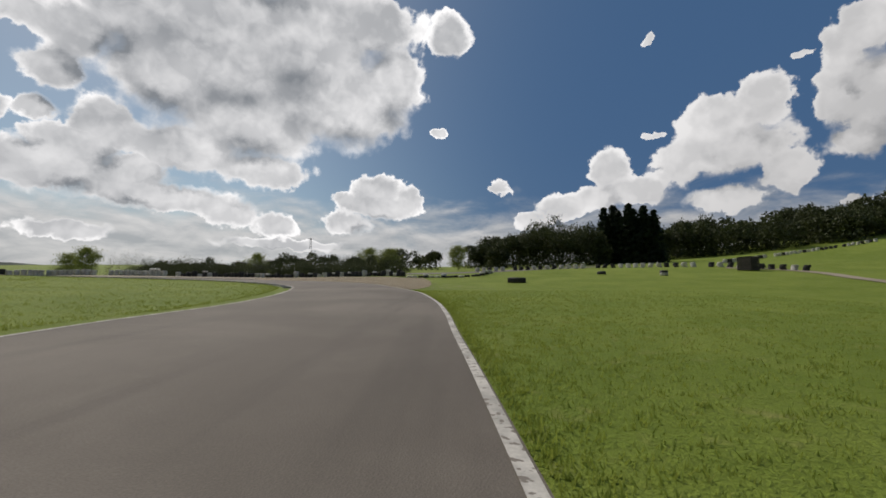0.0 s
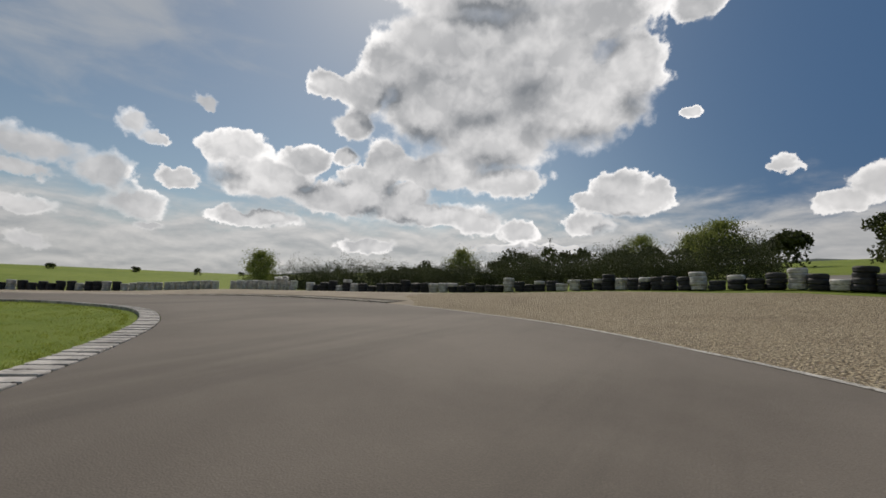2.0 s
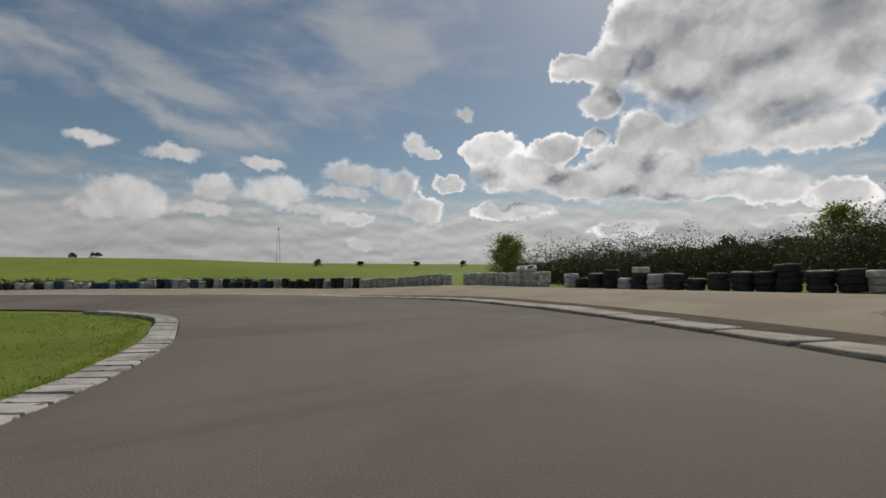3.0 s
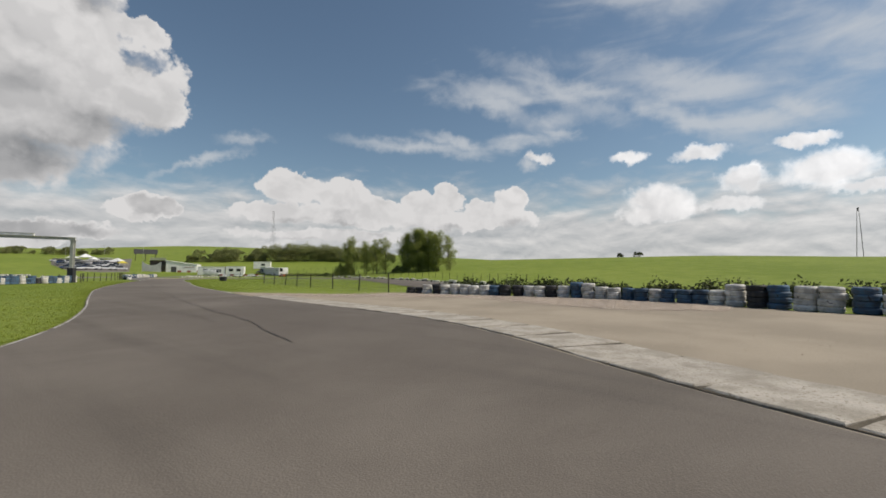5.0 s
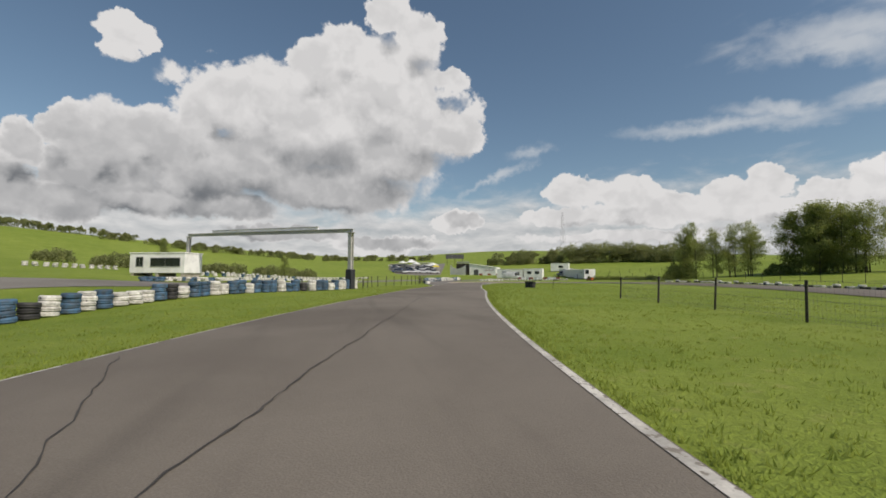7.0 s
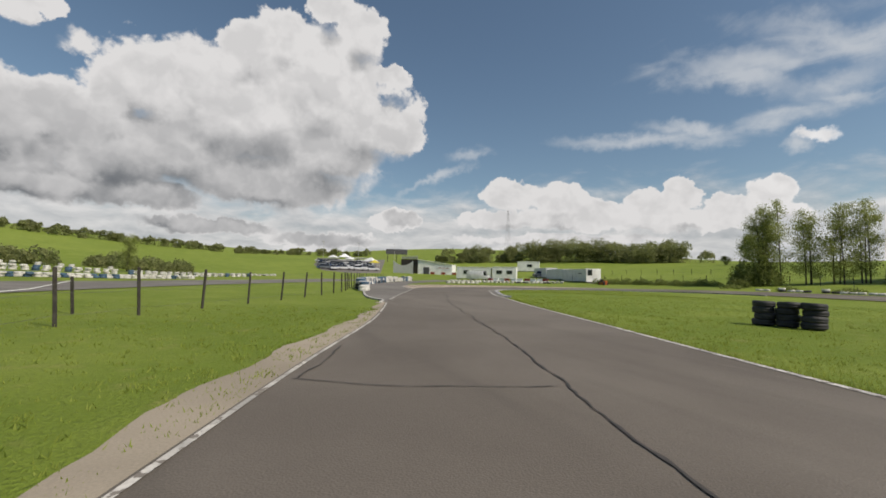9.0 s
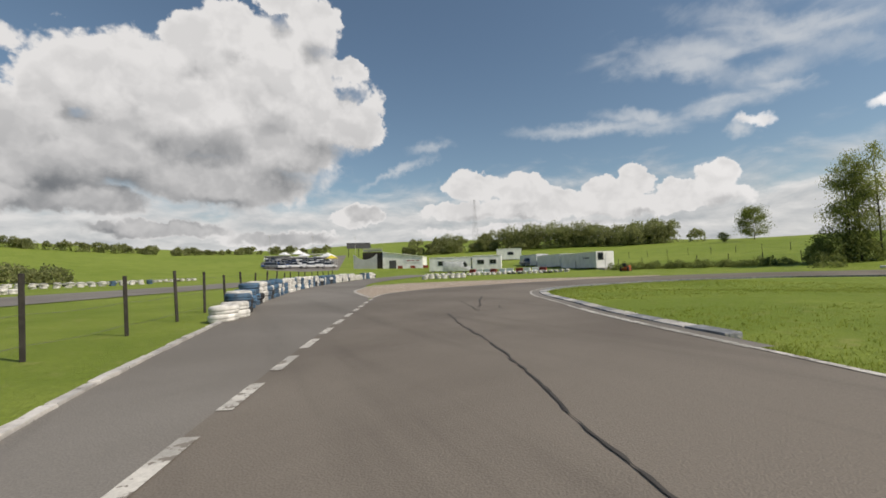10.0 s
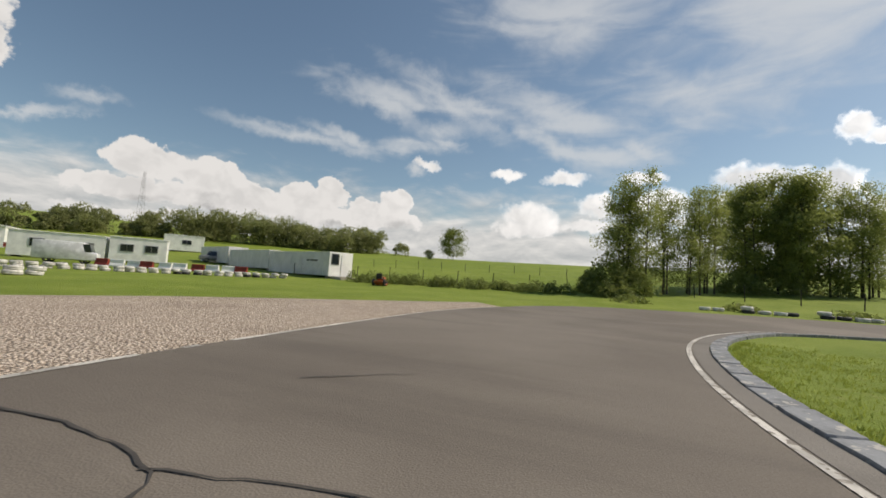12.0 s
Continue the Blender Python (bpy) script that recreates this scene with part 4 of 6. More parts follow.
tyre_wall([(-5.7, 50), (-8.1, 51.7), (-10.5, 52.3), (-14.5, 54.3), (-18.2, 54.6), (-22.3, 54.7), (-27, 53.8), (-31, 52.8), (-33.8, 52.4)], mostly_black, "tyre wall of the gravel bend")
tyre_wall([(-35.4, 52.15), (-38, 52), (-41.5, 51.5)], all_white, "white tyre wall", 0.56, size=0.88)
for x, tilt in ((-36.3, 24), (-36.95, 14)):
    ob = empty("tyre", pose(x, 52.1, height(x, 52.1) + 0.74, tilt, 6, 20), "loose white painted tyre lying on the wall", "tyre", "loose tyres")
    part("casing", TYRES["w"], ob)
tyre_wall([(-43.3, 51), (-46.5, 49.7), (-49.5, 47.8)], all_white, "white tyre wall", 0.56, size=0.88)
tyre_wall([(-50, 47.4), (-54, 43.5), (-57.5, 38.5), (-59.7, 33)], dark_mixed, "dark tyre wall")
tyre_wall([(-59.9, 32.4), (-60.9, 28.5), (-60.7, 25.5), (-60.1, 22.5), (-59.7, 20), (-59.4, 18.0)], blue_white, "blue and white tyre wall", 0.57, size=0.92)
tyre_wall([(-40.6, -5.6), (-42.4, -10), (-44.8, -15.2), (-47.4, -19.6), (-50.2, -22.8), (-51.4, -25.0), (-52.4, -26.9)], gantry_mix, "tyre wall by the gantry", 0.66)
tyre_wall([(-63.1, -49.2), (-63.3, -50.8), (-63.7, -54.2), (-64.5, -57.6), (-65.7, -62.4), (-68.3, -70.1), (-73.4, -82), (-79.6, -92.6)], pit_mix, "tyre wall of the pit lane", 0.66)
tyre_wall([(-4.8, 48.6), (-1.2, 47.6), (1.4, 47.4), (3.4, 48.6), (4.8, 51.7)], low_row, "low tyre row", 0.66)
tyre_wall([(-80.6, -78.3), (-85.2, -78.6)], lambda u, r: "ww", "white tyres before the cabins", 0.72)
far_tyres([(-86, -90), (-92, -88), (-98, -85.6), (-103, -82.5)], white_low, "low row of white tyres before the cabins", 0.68)
far_tyres([(-36.5, -28), (-38.2, -42), (-39.5, -57), (-43.5, -69), (-49, -80)], lambda u, r: "ww" if r.random() < 0.6 else "bb", "row of low white and blue tyres on the far track edge", 0.75)
far_tyres([(-104.8, -52), (-104.8, -43), (-101, -29), (-95.5, -16.5), (-88.5, -5.5), (-81.5, 4.5), (-76, 13)], spaced(low_row, 0.75), "low row of black and white tyres along the back straight", 0.7)
far_tyres([(3.5, 58), (9, 60.5), (15, 61.8), (21, 60.5), (26, 56.5), (31, 51), (36, 44)], spaced(lambda u, r: "www" if r.random() < 0.62 else "kkk", 0.9), "spaced white and black tyre piles across the meadow", 1.0)
far_tyres([(42, 66.5), (52, 75), (60, 80), (70, 84), (84, 88), (100, 92)], spaced(lambda u, r: "www" if r.random() < 0.65 else "kkk", 0.85), "spaced white and black tyre piles on the grassy slope", 1.25)
far_tyres([(-12, -48), (-18, -66), (-26, -84), (-36, -98)], spaced(lambda u, r: "www", 0.7), "row of white tyre piles on the green hill", 1.3)
far_tyres([(-30, -62), (-36, -78), (-45, -92), (-54, -102)], spaced(lambda u, r: "www" if r.random() < 0.8 else "bbb", 0.8), "row of white tyre piles along the inner track", 1.1)
far_tyres([(-40, -92), (-48, -104), (-58, -112)], spaced(white_low, 0.8), "row of white tyre piles on the green hill", 0.8)


def tractor_tyre(x, y):
    """A large tractor tyre lying flat, with slanting lugs round its tread."""
    ob = empty("tractor_tyre", pose(x, y, height(x, y), 1, -2, 30), "large black tractor tyre lying flat in the meadow", "tyre")
    part("casing", tyre_mesh("casing", RUBBER, 0.76, 0.46, 32), ob)
    lug = bm_mesh("lug", box(0.07, 0.1, 0.22, 0.012), RUBBER)
    for k in range(22):
        a = 360 / 22 * k
        for side, z in ((-1, 0.02), (1, 0.22)):
            m = Matrix.Rotation(radians(a + (8 if side > 0 else 0)), 4, "Z") @ pose(0.775, 0, z, 26 * side, 0, 0)
            part("lug", lug, ob, m)
    return ob


tractor_tyre(5.9, 38.9)
crate = empty("crate", pose(31.5, 46.0, height(31.5, 46.0), 0, 0, 25), "dark weathered timber crate on the meadow", "crate")
for k in range(6):
    for s in (-0.7, 0.7):
        part("plank", bm_mesh("plank", box(1.44, 0.04, 0.2, 0.008, (0, s, 0.02 + 0.23 * k)), POST), crate)
        part("plank", bm_mesh("plank", box(0.04, 1.34, 0.2, 0.008, (s, 0, 0.02 + 0.23 * k)), POST), crate)
part("lid", bm_mesh("lid", box(1.5, 1.5, 0.05, 0.01, (0, 0, 1.4)), POST), crate)
trail = curve([(31, 49), (34.5, 46), (34, 40), (32, 34), (30.5, 26), (31, 16)], 0.6)
tagged(new("dirt_path", up(mesh_of("dirt_path", *ribbon(offset(trail, -0.6), offset(trail, 0.6), 0.05, 2), DIRT, True))), "pale dirt path trodden across the meadow", "path", kind="structure")
tyre_stack(16.2, 46.5, "k", "odd tyres in the meadow", 1.5)
tyre_stack(21.0, 42.8, "wk", "odd tyres in the meadow", 1.3)
for dx, dy in ((0, 0), (-0.06, 0.5), (-0.1, 1.0)):
    tyre_stack(-69.3 + dx, -29.75 + dy, "kkkk", "tyre pack on the infield", 0.8)


# ---------------------------------------------------------------- trees and bushes
grow = np.random.RandomState(5)


def leaf_cloud(centres, spreads, size, flat=0.0):
    """Small pointed leaves, one diamond each, scattered about centres."""
    c = np.asarray(centres, float)
    n = len(c)
    p = c + grow.normal(size=(n, 3)).clip(-1.7, 1.7) * np.asarray(spreads, float)
    a = grow.normal(size=(n, 3))
    a[:, 2] *= 1 - flat
    a /= np.linalg.norm(a, axis=1, keepdims=True)
    b = np.cross(a, grow.normal(size=(n, 3)))
    b /= np.linalg.norm(b, axis=1, keepdims=True)
    s = size * grow.uniform(0.6, 1.3, (n, 1))
    v = np.stack([p - a * s, p - b * s * 0.55, p + a * s, p + b * s * 0.55], 1).reshape(-1, 3)
    f = [tuple(range(4 * i, 4 * i + 4)) for i in range(n)]
    return v, f


def tree_meshes(seed, high, wide, bare, leaves, size, mat, stems=1, airy=1.0):
    """Trunk with limbs, and a crown of leaves gathered at the limbs' ends."""
    r = random.Random(seed)
    wood, tips = [], []
    for s in range(stems):
        bx, by = (0, 0) if s == 0 else (r.uniform(-0.35, 0.35) * wide, r.uniform(-0.25, 0.25) * wide)
        top = high * (1 if s == 0 else r.uniform(0.75, 0.98))
        lx, ly = r.uniform(-0.06, 0.06) * high, r.uniform(-0.06, 0.06) * high
        pts = [(bx + lx * t * t + 0.04 * math.sin(5 * t + s), by + ly * t * t, top * 0.95 * t - 0.15 * (t == 0)) for t in (0, 0.2, 0.4, 0.6, 0.8, 1)]
        wood.append(tube(pts, 0.008 * high + 0.02, 7, 0.012))
        limbs = int(30 / stems) + 6
        for k in range(limbs):
            t = bare + (1 - bare) * (k + r.random()) / limbs
            i = min(4, int(t * 5))
            p = Vector(pts[i]).lerp(Vector(pts[i + 1]), t * 5 - i)
            prof = math.sin(math.pi * min(1, 0.18 + 0.8 * (t - bare) / (1 - bare))) ** 0.7
            a = r.uniform(0, 2 * math.pi)
            reach = wide * 0.5 * prof * r.uniform(0.6, 1.1) / (stems ** 0.5)
            q = p + Vector((math.cos(a) * reach, math.sin(a) * reach, reach * r.uniform(0.15, 0.7)))
            mid = p.lerp(q, 0.5) + Vector((0, 0, 0.08 * reach))
            wood.append(tube([p, mid, q], 0.003 * high + 0.008, 4, 0.006))
            tips += [q, p.lerp(q, 0.85), p.lerp(q, 0.62), mid]
        tips += [Vector(pts[-1])] * 2
    per = max(1, leaves // len(tips))
    centres, spreads = [], []
    for q in tips:
        w = wide * 0.062 * r.uniform(0.6, 1.5) * airy
        for _ in range(int(per * r.uniform(0.5, 1.5))):
            centres.append(tuple(q)), spreads.append((w, w, w * 0.75))
    trunk = mesh_of("trunk", *joined(wood), BARK, True)
    crown = mesh_of("crown", *leaf_cloud(centres, spreads, size), mat)
    return trunk, crown


def plant(trunk, crown, x, y, label, group, turn, scale=1.0, tall=1.0):
    ob = empty("tree", pose(x, y, height(x, y) - 0.05, 0, 0, turn), label, "tree", group)
    ob.scale = (scale, scale, scale * tall)
    part("trunk", trunk, ob), part("crown", crown, ob)
    return ob


def bush_cloud(blobs, leaves, size):
    """Leaves over the outside of rounded bodies (x, y, z, rx, rz)."""
    centres, spreads = [], []
    for x, y, z, rx, rz in blobs:
        n = int(leaves)
        d = grow.normal(size=(n, 3))
        d /= np.linalg.norm(d, axis=1, keepdims=True)
        d[:, 2] = np.abs(d[:, 2]) * 1.05 - 0.12
        k = grow.uniform(0.45, 1.0, (n, 1)) ** 0.5
        lump = 1 + 0.22 * np.sin(d[:, :1] * 7 + x) * np.cos(d[:, 1:2] * 6 + y)
        c = np.array([x, y, z]) + d * k * lump * np.array([rx, rx, rz])
        centres.append(c), spreads.append(np.full((n, 3), size * 0.5))
    return leaf_cloud(np.concatenate(centres), np.concatenate(spreads), size)


AIRY = [tree_meshes(21 + k, 9.0, 6.2, 0.1, 10500, 0.078, LEAF_LIGHT, 3, 1.05) for k in range(2)]
FULL = [tree_meshes(31 + k, 10.0, 6.8, 0.1, 15000, 0.1, LEAF_LIGHT if k == 1 else LEAF, 2, 1.2) for k in range(3)]
ROUND = [tree_meshes(41 + k, 6.0, 5.6, 0.1, 7000, 0.12, LEAF, 1, 1.35) for k in range(2)]
ROW = "trees behind the back straight"
for k, (x, y, s, t, kind) in enumerate([
        (-112.6, -57.0, 0.94, 1.1, 0), (-113.4, -55.0, 0.98, 1.16, 1), (-115.6, -53.6, 0.92, 1.08, 0),
        (-118.2, -51.6, 0.95, 1.1, 1), (-119.4, -49.4, 0.92, 1.16, 0), (-125.2, -39.6, 1.08, 1.12, 1), (-126.4, -37.0, 1.1, 1.08, 0), (-127.4, -34.4, 1.05, 1.0, 1)]):
    plant(*AIRY[kind], x, y, "slender open-crowned tree with thin leafy stems", ROW, 50 * k, s, t)
for k, (x, y, s, kind) in enumerate([(-123.4, -45.6, 1.04, 0), (-125.4, -43.4, 1.14, 1), (-124.0, -42.0, 1.08, 2), (-127.6, -45.4, 1.08, 1), (-127.0, -41.6, 1.06, 0)]):
    plant(*FULL[kind], x, y, "tall full-crowned broadleaf tree in a row", ROW, 70 * k, s)
plant(*ROUND[0], -176.5, -98, "round broadleaf tree alone on the hill", "", 20, 1.3)
plant(*ROUND[1], -172.5, -103, "low broadleaf tree beside the round one", "", 10, 0.5, 0.8)
plant(*ROUND[0], -54, 62, "dark broadleaf tree behind the white tyres", "", 200, 0.72, 1.05)
plant(*ROUND[1], -66, 72, "broadleaf tree at the field edge", "", 80, 0.42)
plant(*ROUND[0], -60.5, 66, "broadleaf tree at the field edge", "", 140, 0.66)
plant(*ROUND[1], -19, 97, "broadleaf tree rising from the hedge", "", 75, 0.85)
plant(*ROUND[0], -12, 92, "broadleaf tree rising from the hedge", "", 260, 0.75)
plant(*ROUND[1], -33, 72, "broadleaf tree rising from the hedge", "", 310, 0.62)
plant(*ROUND[1], -10, 66, "broadleaf tree rising from the hedge", "", 30, 0.62)
plant(*ROUND[0], 1, 70, "broadleaf tree rising from the hedge", "", 330, 0.66)
plant(*AIRY[0], -38, -98, "slim young tree on the east meadow", "", 30, 0.62)
plant(*AIRY[1], -12, -100, "slim young tree on the east meadow", "", 90, 0.8)


def bush(blobs, leaves, size, mat, label, group=""):
    cx, cy = blobs[0][0], blobs[0][1]
    v, f = bush_cloud([(x - cx, y - cy, height(x, y) - height(cx, cy) + z, rx, rz) for x, y, z, rx, rz in blobs], leaves, size)
    ob = new("bush", mesh_of("bush", v, f, mat))
    ob.matrix_basis = Matrix.Translation((cx, cy, height(cx, cy)))
    return tagged(ob, label, "bush", group)


bush([(-111.2, -57.6, 0.3, 1.8, 3.0), (-112.4, -56.0, 0.3, 1.5, 2.3), (-112.6, -58.9, 0.2, 1.2, 1.8)], 2600, 0.11, LEAF, "dense dark bush at the foot of the slender trees")
bush([(-109.3, -57.6, 0.1, 0.9, 1.1), (-108.8, -56.4, 0.1, 0.7, 0.8)], 900, 0.09, LEAF, "small grey-green bush beside the track")
bush([(-124, -44, 0.3, 2.4, 2.6), (-126, -40, 0.3, 2.6, 2.6), (-122, -47, 0.2, 2.0, 1.8)], 2200, 0.14, LEAF, "dark undergrowth below the tree row")
bush([(-106.5, -56, 0.0, 1.2, 0.5), (-106, -50, 0.0, 1.0, 0.45), (-106, -45, 0.0, 1.3, 0.5)], 420, 0.1, LEAF, "low weeds behind the tyre row")
# hill bushes take the paled far leaves to offset their own shading
hill_bushes = []
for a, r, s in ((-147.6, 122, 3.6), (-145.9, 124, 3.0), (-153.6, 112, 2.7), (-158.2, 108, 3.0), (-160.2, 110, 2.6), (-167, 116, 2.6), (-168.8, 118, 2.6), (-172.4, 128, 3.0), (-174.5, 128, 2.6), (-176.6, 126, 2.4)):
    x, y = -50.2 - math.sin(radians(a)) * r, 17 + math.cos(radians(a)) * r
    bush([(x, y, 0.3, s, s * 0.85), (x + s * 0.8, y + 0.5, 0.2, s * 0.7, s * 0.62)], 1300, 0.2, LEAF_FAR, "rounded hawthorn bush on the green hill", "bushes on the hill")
scrub = random.Random(9)
blobs = []
for k in range(46):
    u = k / 45
    blobs.append((-105.8 - 4.2 * u + scrub.uniform(-1, 1), -77.5 + 17 * u + scrub.uniform(-0.5, 0.5), 0.0, scrub.uniform(0.5, 1.0), scrub.uniform(0.5, 1.05)))
v, f = bush_cloud([(x, y, height(x, y) + z, rx, rz) for x, y, z, rx, rz in blobs], 420, 0.07)
tagged(new("scrub", mesh_of("scrub", v, f, LEAF)), "low dark scrub along the field fence", "scrub", kind="stuff")
blobs = []
for k in range(70):
    u = k / 69
    blobs.append((-62.6 - 1.2 * math.sin(u * 3.0) - 1.8 * scrub.random() + 3 * smooth(0.6, 1.0, u), 18 + 24 * u, 0.0, scrub.uniform(0.5, 1.2), scrub.uniform(0.35, 1.0)))
v, f = bush_cloud([(x, y, height(x, y) + z, rx, rz) for x, y, z, rx, rz in blobs], 420, 0.07)
tagged(new("scrub", mesh_of("scrub", v, f, LEAF_DARK)), "straggling weeds and brambles behind the tyre wall", "scrub", kind="stuff")

# hedge behind the first tyre wall
blobs = []
for k in range(64):
    u = k / 63
    x = -8 - 36 * u
    y = 61.5 + 2.5 * math.sin(u * 5) - 2.0 * u + scrub.uniform(-1.2, 1.2)
    s = scrub.choice((0.9, 1.2, 1.5, 1.7, 2.1))
    blobs.append((x, y, 0.2, s, s * scrub.uniform(1.0, 1.5)))
    blobs.append((x + scrub.uniform(-1, 1), y + 4, 0.3, s * 1.2, s * scrub.uniform(1.1, 1.7)))
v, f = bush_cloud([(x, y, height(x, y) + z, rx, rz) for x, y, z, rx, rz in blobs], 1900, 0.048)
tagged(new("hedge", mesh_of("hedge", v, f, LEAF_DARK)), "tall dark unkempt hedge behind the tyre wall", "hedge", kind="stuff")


def wood(name, label, spots, leaves, size, mat):
    blobs = []
    for x, y, s in spots:
        z = height(x, y)
        blobs.append((x, y, z + s * 0.1, s * 0.62, s * 0.75))
        for _ in range(3):
            a, k = far.uniform(0, 6.28), far.uniform(0.25, 0.5)
            blobs.append((x + math.cos(a) * s * k, y + math.sin(a) * s * k, z + s * far.uniform(0.35, 0.75), s * far.uniform(0.26, 0.42), s * far.uniform(0.26, 0.45)))
    v, f = bush_cloud(blobs, leaves // 2, size * 0.8)
    return tagged(new(name, mesh_of(name, v, f, mat)), label, "woodland", kind="stuff")


far = random.Random(17)
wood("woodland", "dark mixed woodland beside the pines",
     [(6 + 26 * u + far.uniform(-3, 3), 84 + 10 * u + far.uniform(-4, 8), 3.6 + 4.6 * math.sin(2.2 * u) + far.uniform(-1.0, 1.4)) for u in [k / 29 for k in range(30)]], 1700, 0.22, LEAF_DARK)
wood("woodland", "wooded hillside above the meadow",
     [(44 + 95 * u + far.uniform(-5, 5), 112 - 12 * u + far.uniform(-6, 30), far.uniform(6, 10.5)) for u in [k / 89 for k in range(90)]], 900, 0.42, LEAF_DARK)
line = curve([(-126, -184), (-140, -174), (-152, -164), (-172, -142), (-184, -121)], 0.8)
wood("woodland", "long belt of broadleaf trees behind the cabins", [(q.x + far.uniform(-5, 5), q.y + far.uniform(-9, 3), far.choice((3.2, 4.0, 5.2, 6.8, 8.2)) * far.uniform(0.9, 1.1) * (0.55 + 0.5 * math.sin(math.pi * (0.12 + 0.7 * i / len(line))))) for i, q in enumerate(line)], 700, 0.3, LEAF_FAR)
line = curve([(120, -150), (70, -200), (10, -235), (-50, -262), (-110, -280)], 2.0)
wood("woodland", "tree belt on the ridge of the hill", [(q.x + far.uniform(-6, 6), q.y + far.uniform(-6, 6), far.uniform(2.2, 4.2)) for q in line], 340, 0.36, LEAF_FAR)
line = curve([(-95, 130), (-70, 112), (-52, 98), (-36, 92), (-10, 90), (8, 90)], 3.0)
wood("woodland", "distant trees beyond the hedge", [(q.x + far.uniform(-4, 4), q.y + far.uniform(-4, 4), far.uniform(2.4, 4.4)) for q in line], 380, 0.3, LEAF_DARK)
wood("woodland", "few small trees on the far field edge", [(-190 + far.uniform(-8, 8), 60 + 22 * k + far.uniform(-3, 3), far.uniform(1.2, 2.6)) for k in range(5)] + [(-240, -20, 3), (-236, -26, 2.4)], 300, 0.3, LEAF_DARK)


def conifer(seed, high, wide):
    r = random.Random(seed)
    wood_part = tube([(0, 0, -0.2), (0.05, 0, high * 0.5), (0, 0.03, high)], 0.02 * high, 7, 0.02)
    centres, spreads = [], []
    z = high * 0.04
    while z < high:
        u = 1 - z / high
        reach = wide * 0.5 * u ** 0.75 + 0.15
        for k in range(int(9 + 10 * u)):
            a = r.uniform(0, 2 * math.pi)
            m = r.uniform(0.75, 1.1)
            for s in range(11):
                w = reach * m * (s + 0.6) / 11
                centres.append((math.cos(a) * w, math.sin(a) * w, z - 0.2 * w + 0.02 * s)), spreads.append((0.22, 0.22, 0.16))
        z += 0.42
    return mesh_of("trunk", *wood_part, BARK, True), mesh_of("crown", *leaf_cloud(centres, spreads, 0.36, 0.3), NEEDLE)


PINES = [conifer(3, 12.6, 7.0), conifer(8, 12.2, 7.4)]
for k, (x, y, s) in enumerate([(33.6, 94.5, 1.0), (36.0, 93, 0.95), (37.6, 91, 1.02), (40.2, 89.5, 1.0), (36.2, 96, 1.05), (39.4, 93, 0.98), (42.0, 89, 0.88)]):
    plant(*PINES[k % 2], x, y, "tall dark conifer in a tight clump", "conifers above the meadow", 60 * k, s)

# ridge far behind
verts, faces = [], []
for k in range(41):
    a = radians(-32 + 2.6 * k)
    r = 1500
    top = (62 + 34 * math.sin(k * 0.17 + 0.4) + 9 * math.sin(k * 0.9)) * min(1, math.sin(math.pi * k / 40) * 1.6) - 20 * (k in (0, 40))
    for d, z in ((0, -30), (150, top * 0.75), (380, top), (700, -30)):
        verts.append((-math.sin(a) * (r + d) - 20, math.cos(a) * (r + d), z + height(-math.sin(a) * r, math.cos(a) * r)))
for k in range(40):
    for j in range(3):
        faces.append((k * 4 + j, k * 4 + j + 1, k * 4 + j + 5, k * 4 + j + 4))
tagged(new("backdrop", mesh_of("backdrop", verts, faces, RIDGE, True)), "distant blue-green wooded ridge", "hill", kind="structure")


# ---------------------------------------------------------------- fences
def fence(points, spacing, tall, wires, label, group_label, rope=False):
    line = curve(points, spacing)
    mid = line[len(line) // 2]
    ob = empty("fence", Matrix.Translation((mid.x, mid.y, height(mid.x, mid.y))), label, "fence")
    inv = ob.matrix_basis.inverted()
    bm = box(0.06, 0.06, tall + 0.25, 0.01, (0, 0, -0.25))
    post = bm_mesh("post", bm, POST)
    tops = []
    for q in line:
        lean_x, lean_y = tyre_rand.uniform(-3, 3), tyre_rand.uniform(-4, 4)
        m = pose(q.x, q.y, height(q.x, q.y), lean_x, lean_y, tyre_rand.uniform(0, 40))
        part("post", post, ob, inv @ m @ Matrix.Diagonal((1, 1, tyre_rand.uniform(0.92, 1.05), 1)))
        tops.append(m)
    for w in wires:
        pts = []
        for a, b in zip(tops, tops[1:]):
            p, q = a @ Vector((0, 0, w)), b @ Vector((0, 0, w))
            for k in range(4):
                t = k / 4
                sag = (0.22 if rope else 0.035) * 4 * t * (1 - t)
                pts.append(p.lerp(q, t) - Vector((0, 0, sag)))
        pts.append(tops[-1] @ Vector((0, 0, w)))
        v, f = tube(pts, 0.009 if rope else 0.004, 4)
        part("wire", mesh_of("wire", [inv @ p for p in v], f, CLOTH if rope else WIRE), ob, label="pale sagging rope" if rope else "")
    return ob


def mesh_infill(points, spacing, tall, cell, label):
    """Fine square wire netting as thin strands."""
    line = curve(points, cell)
    parts = []
    for q in line:
        z = height(q.x, q.y)
        parts.append(tube([(q.x, q.y, z + 0.03), (q.x, q.y, z + tall)], 0.0022, 3))
    for k in range(int(tall / cell) + 1):
        parts.append(tube([(q.x, q.y, height(q.x, q.y) + 0.04 + k * cell) for q in line[::6]], 0.0022, 3))
    return tagged(new("wire_netting", mesh_of("wire_netting", *joined(parts), WIRE)), label, "fence netting", kind="stuff")


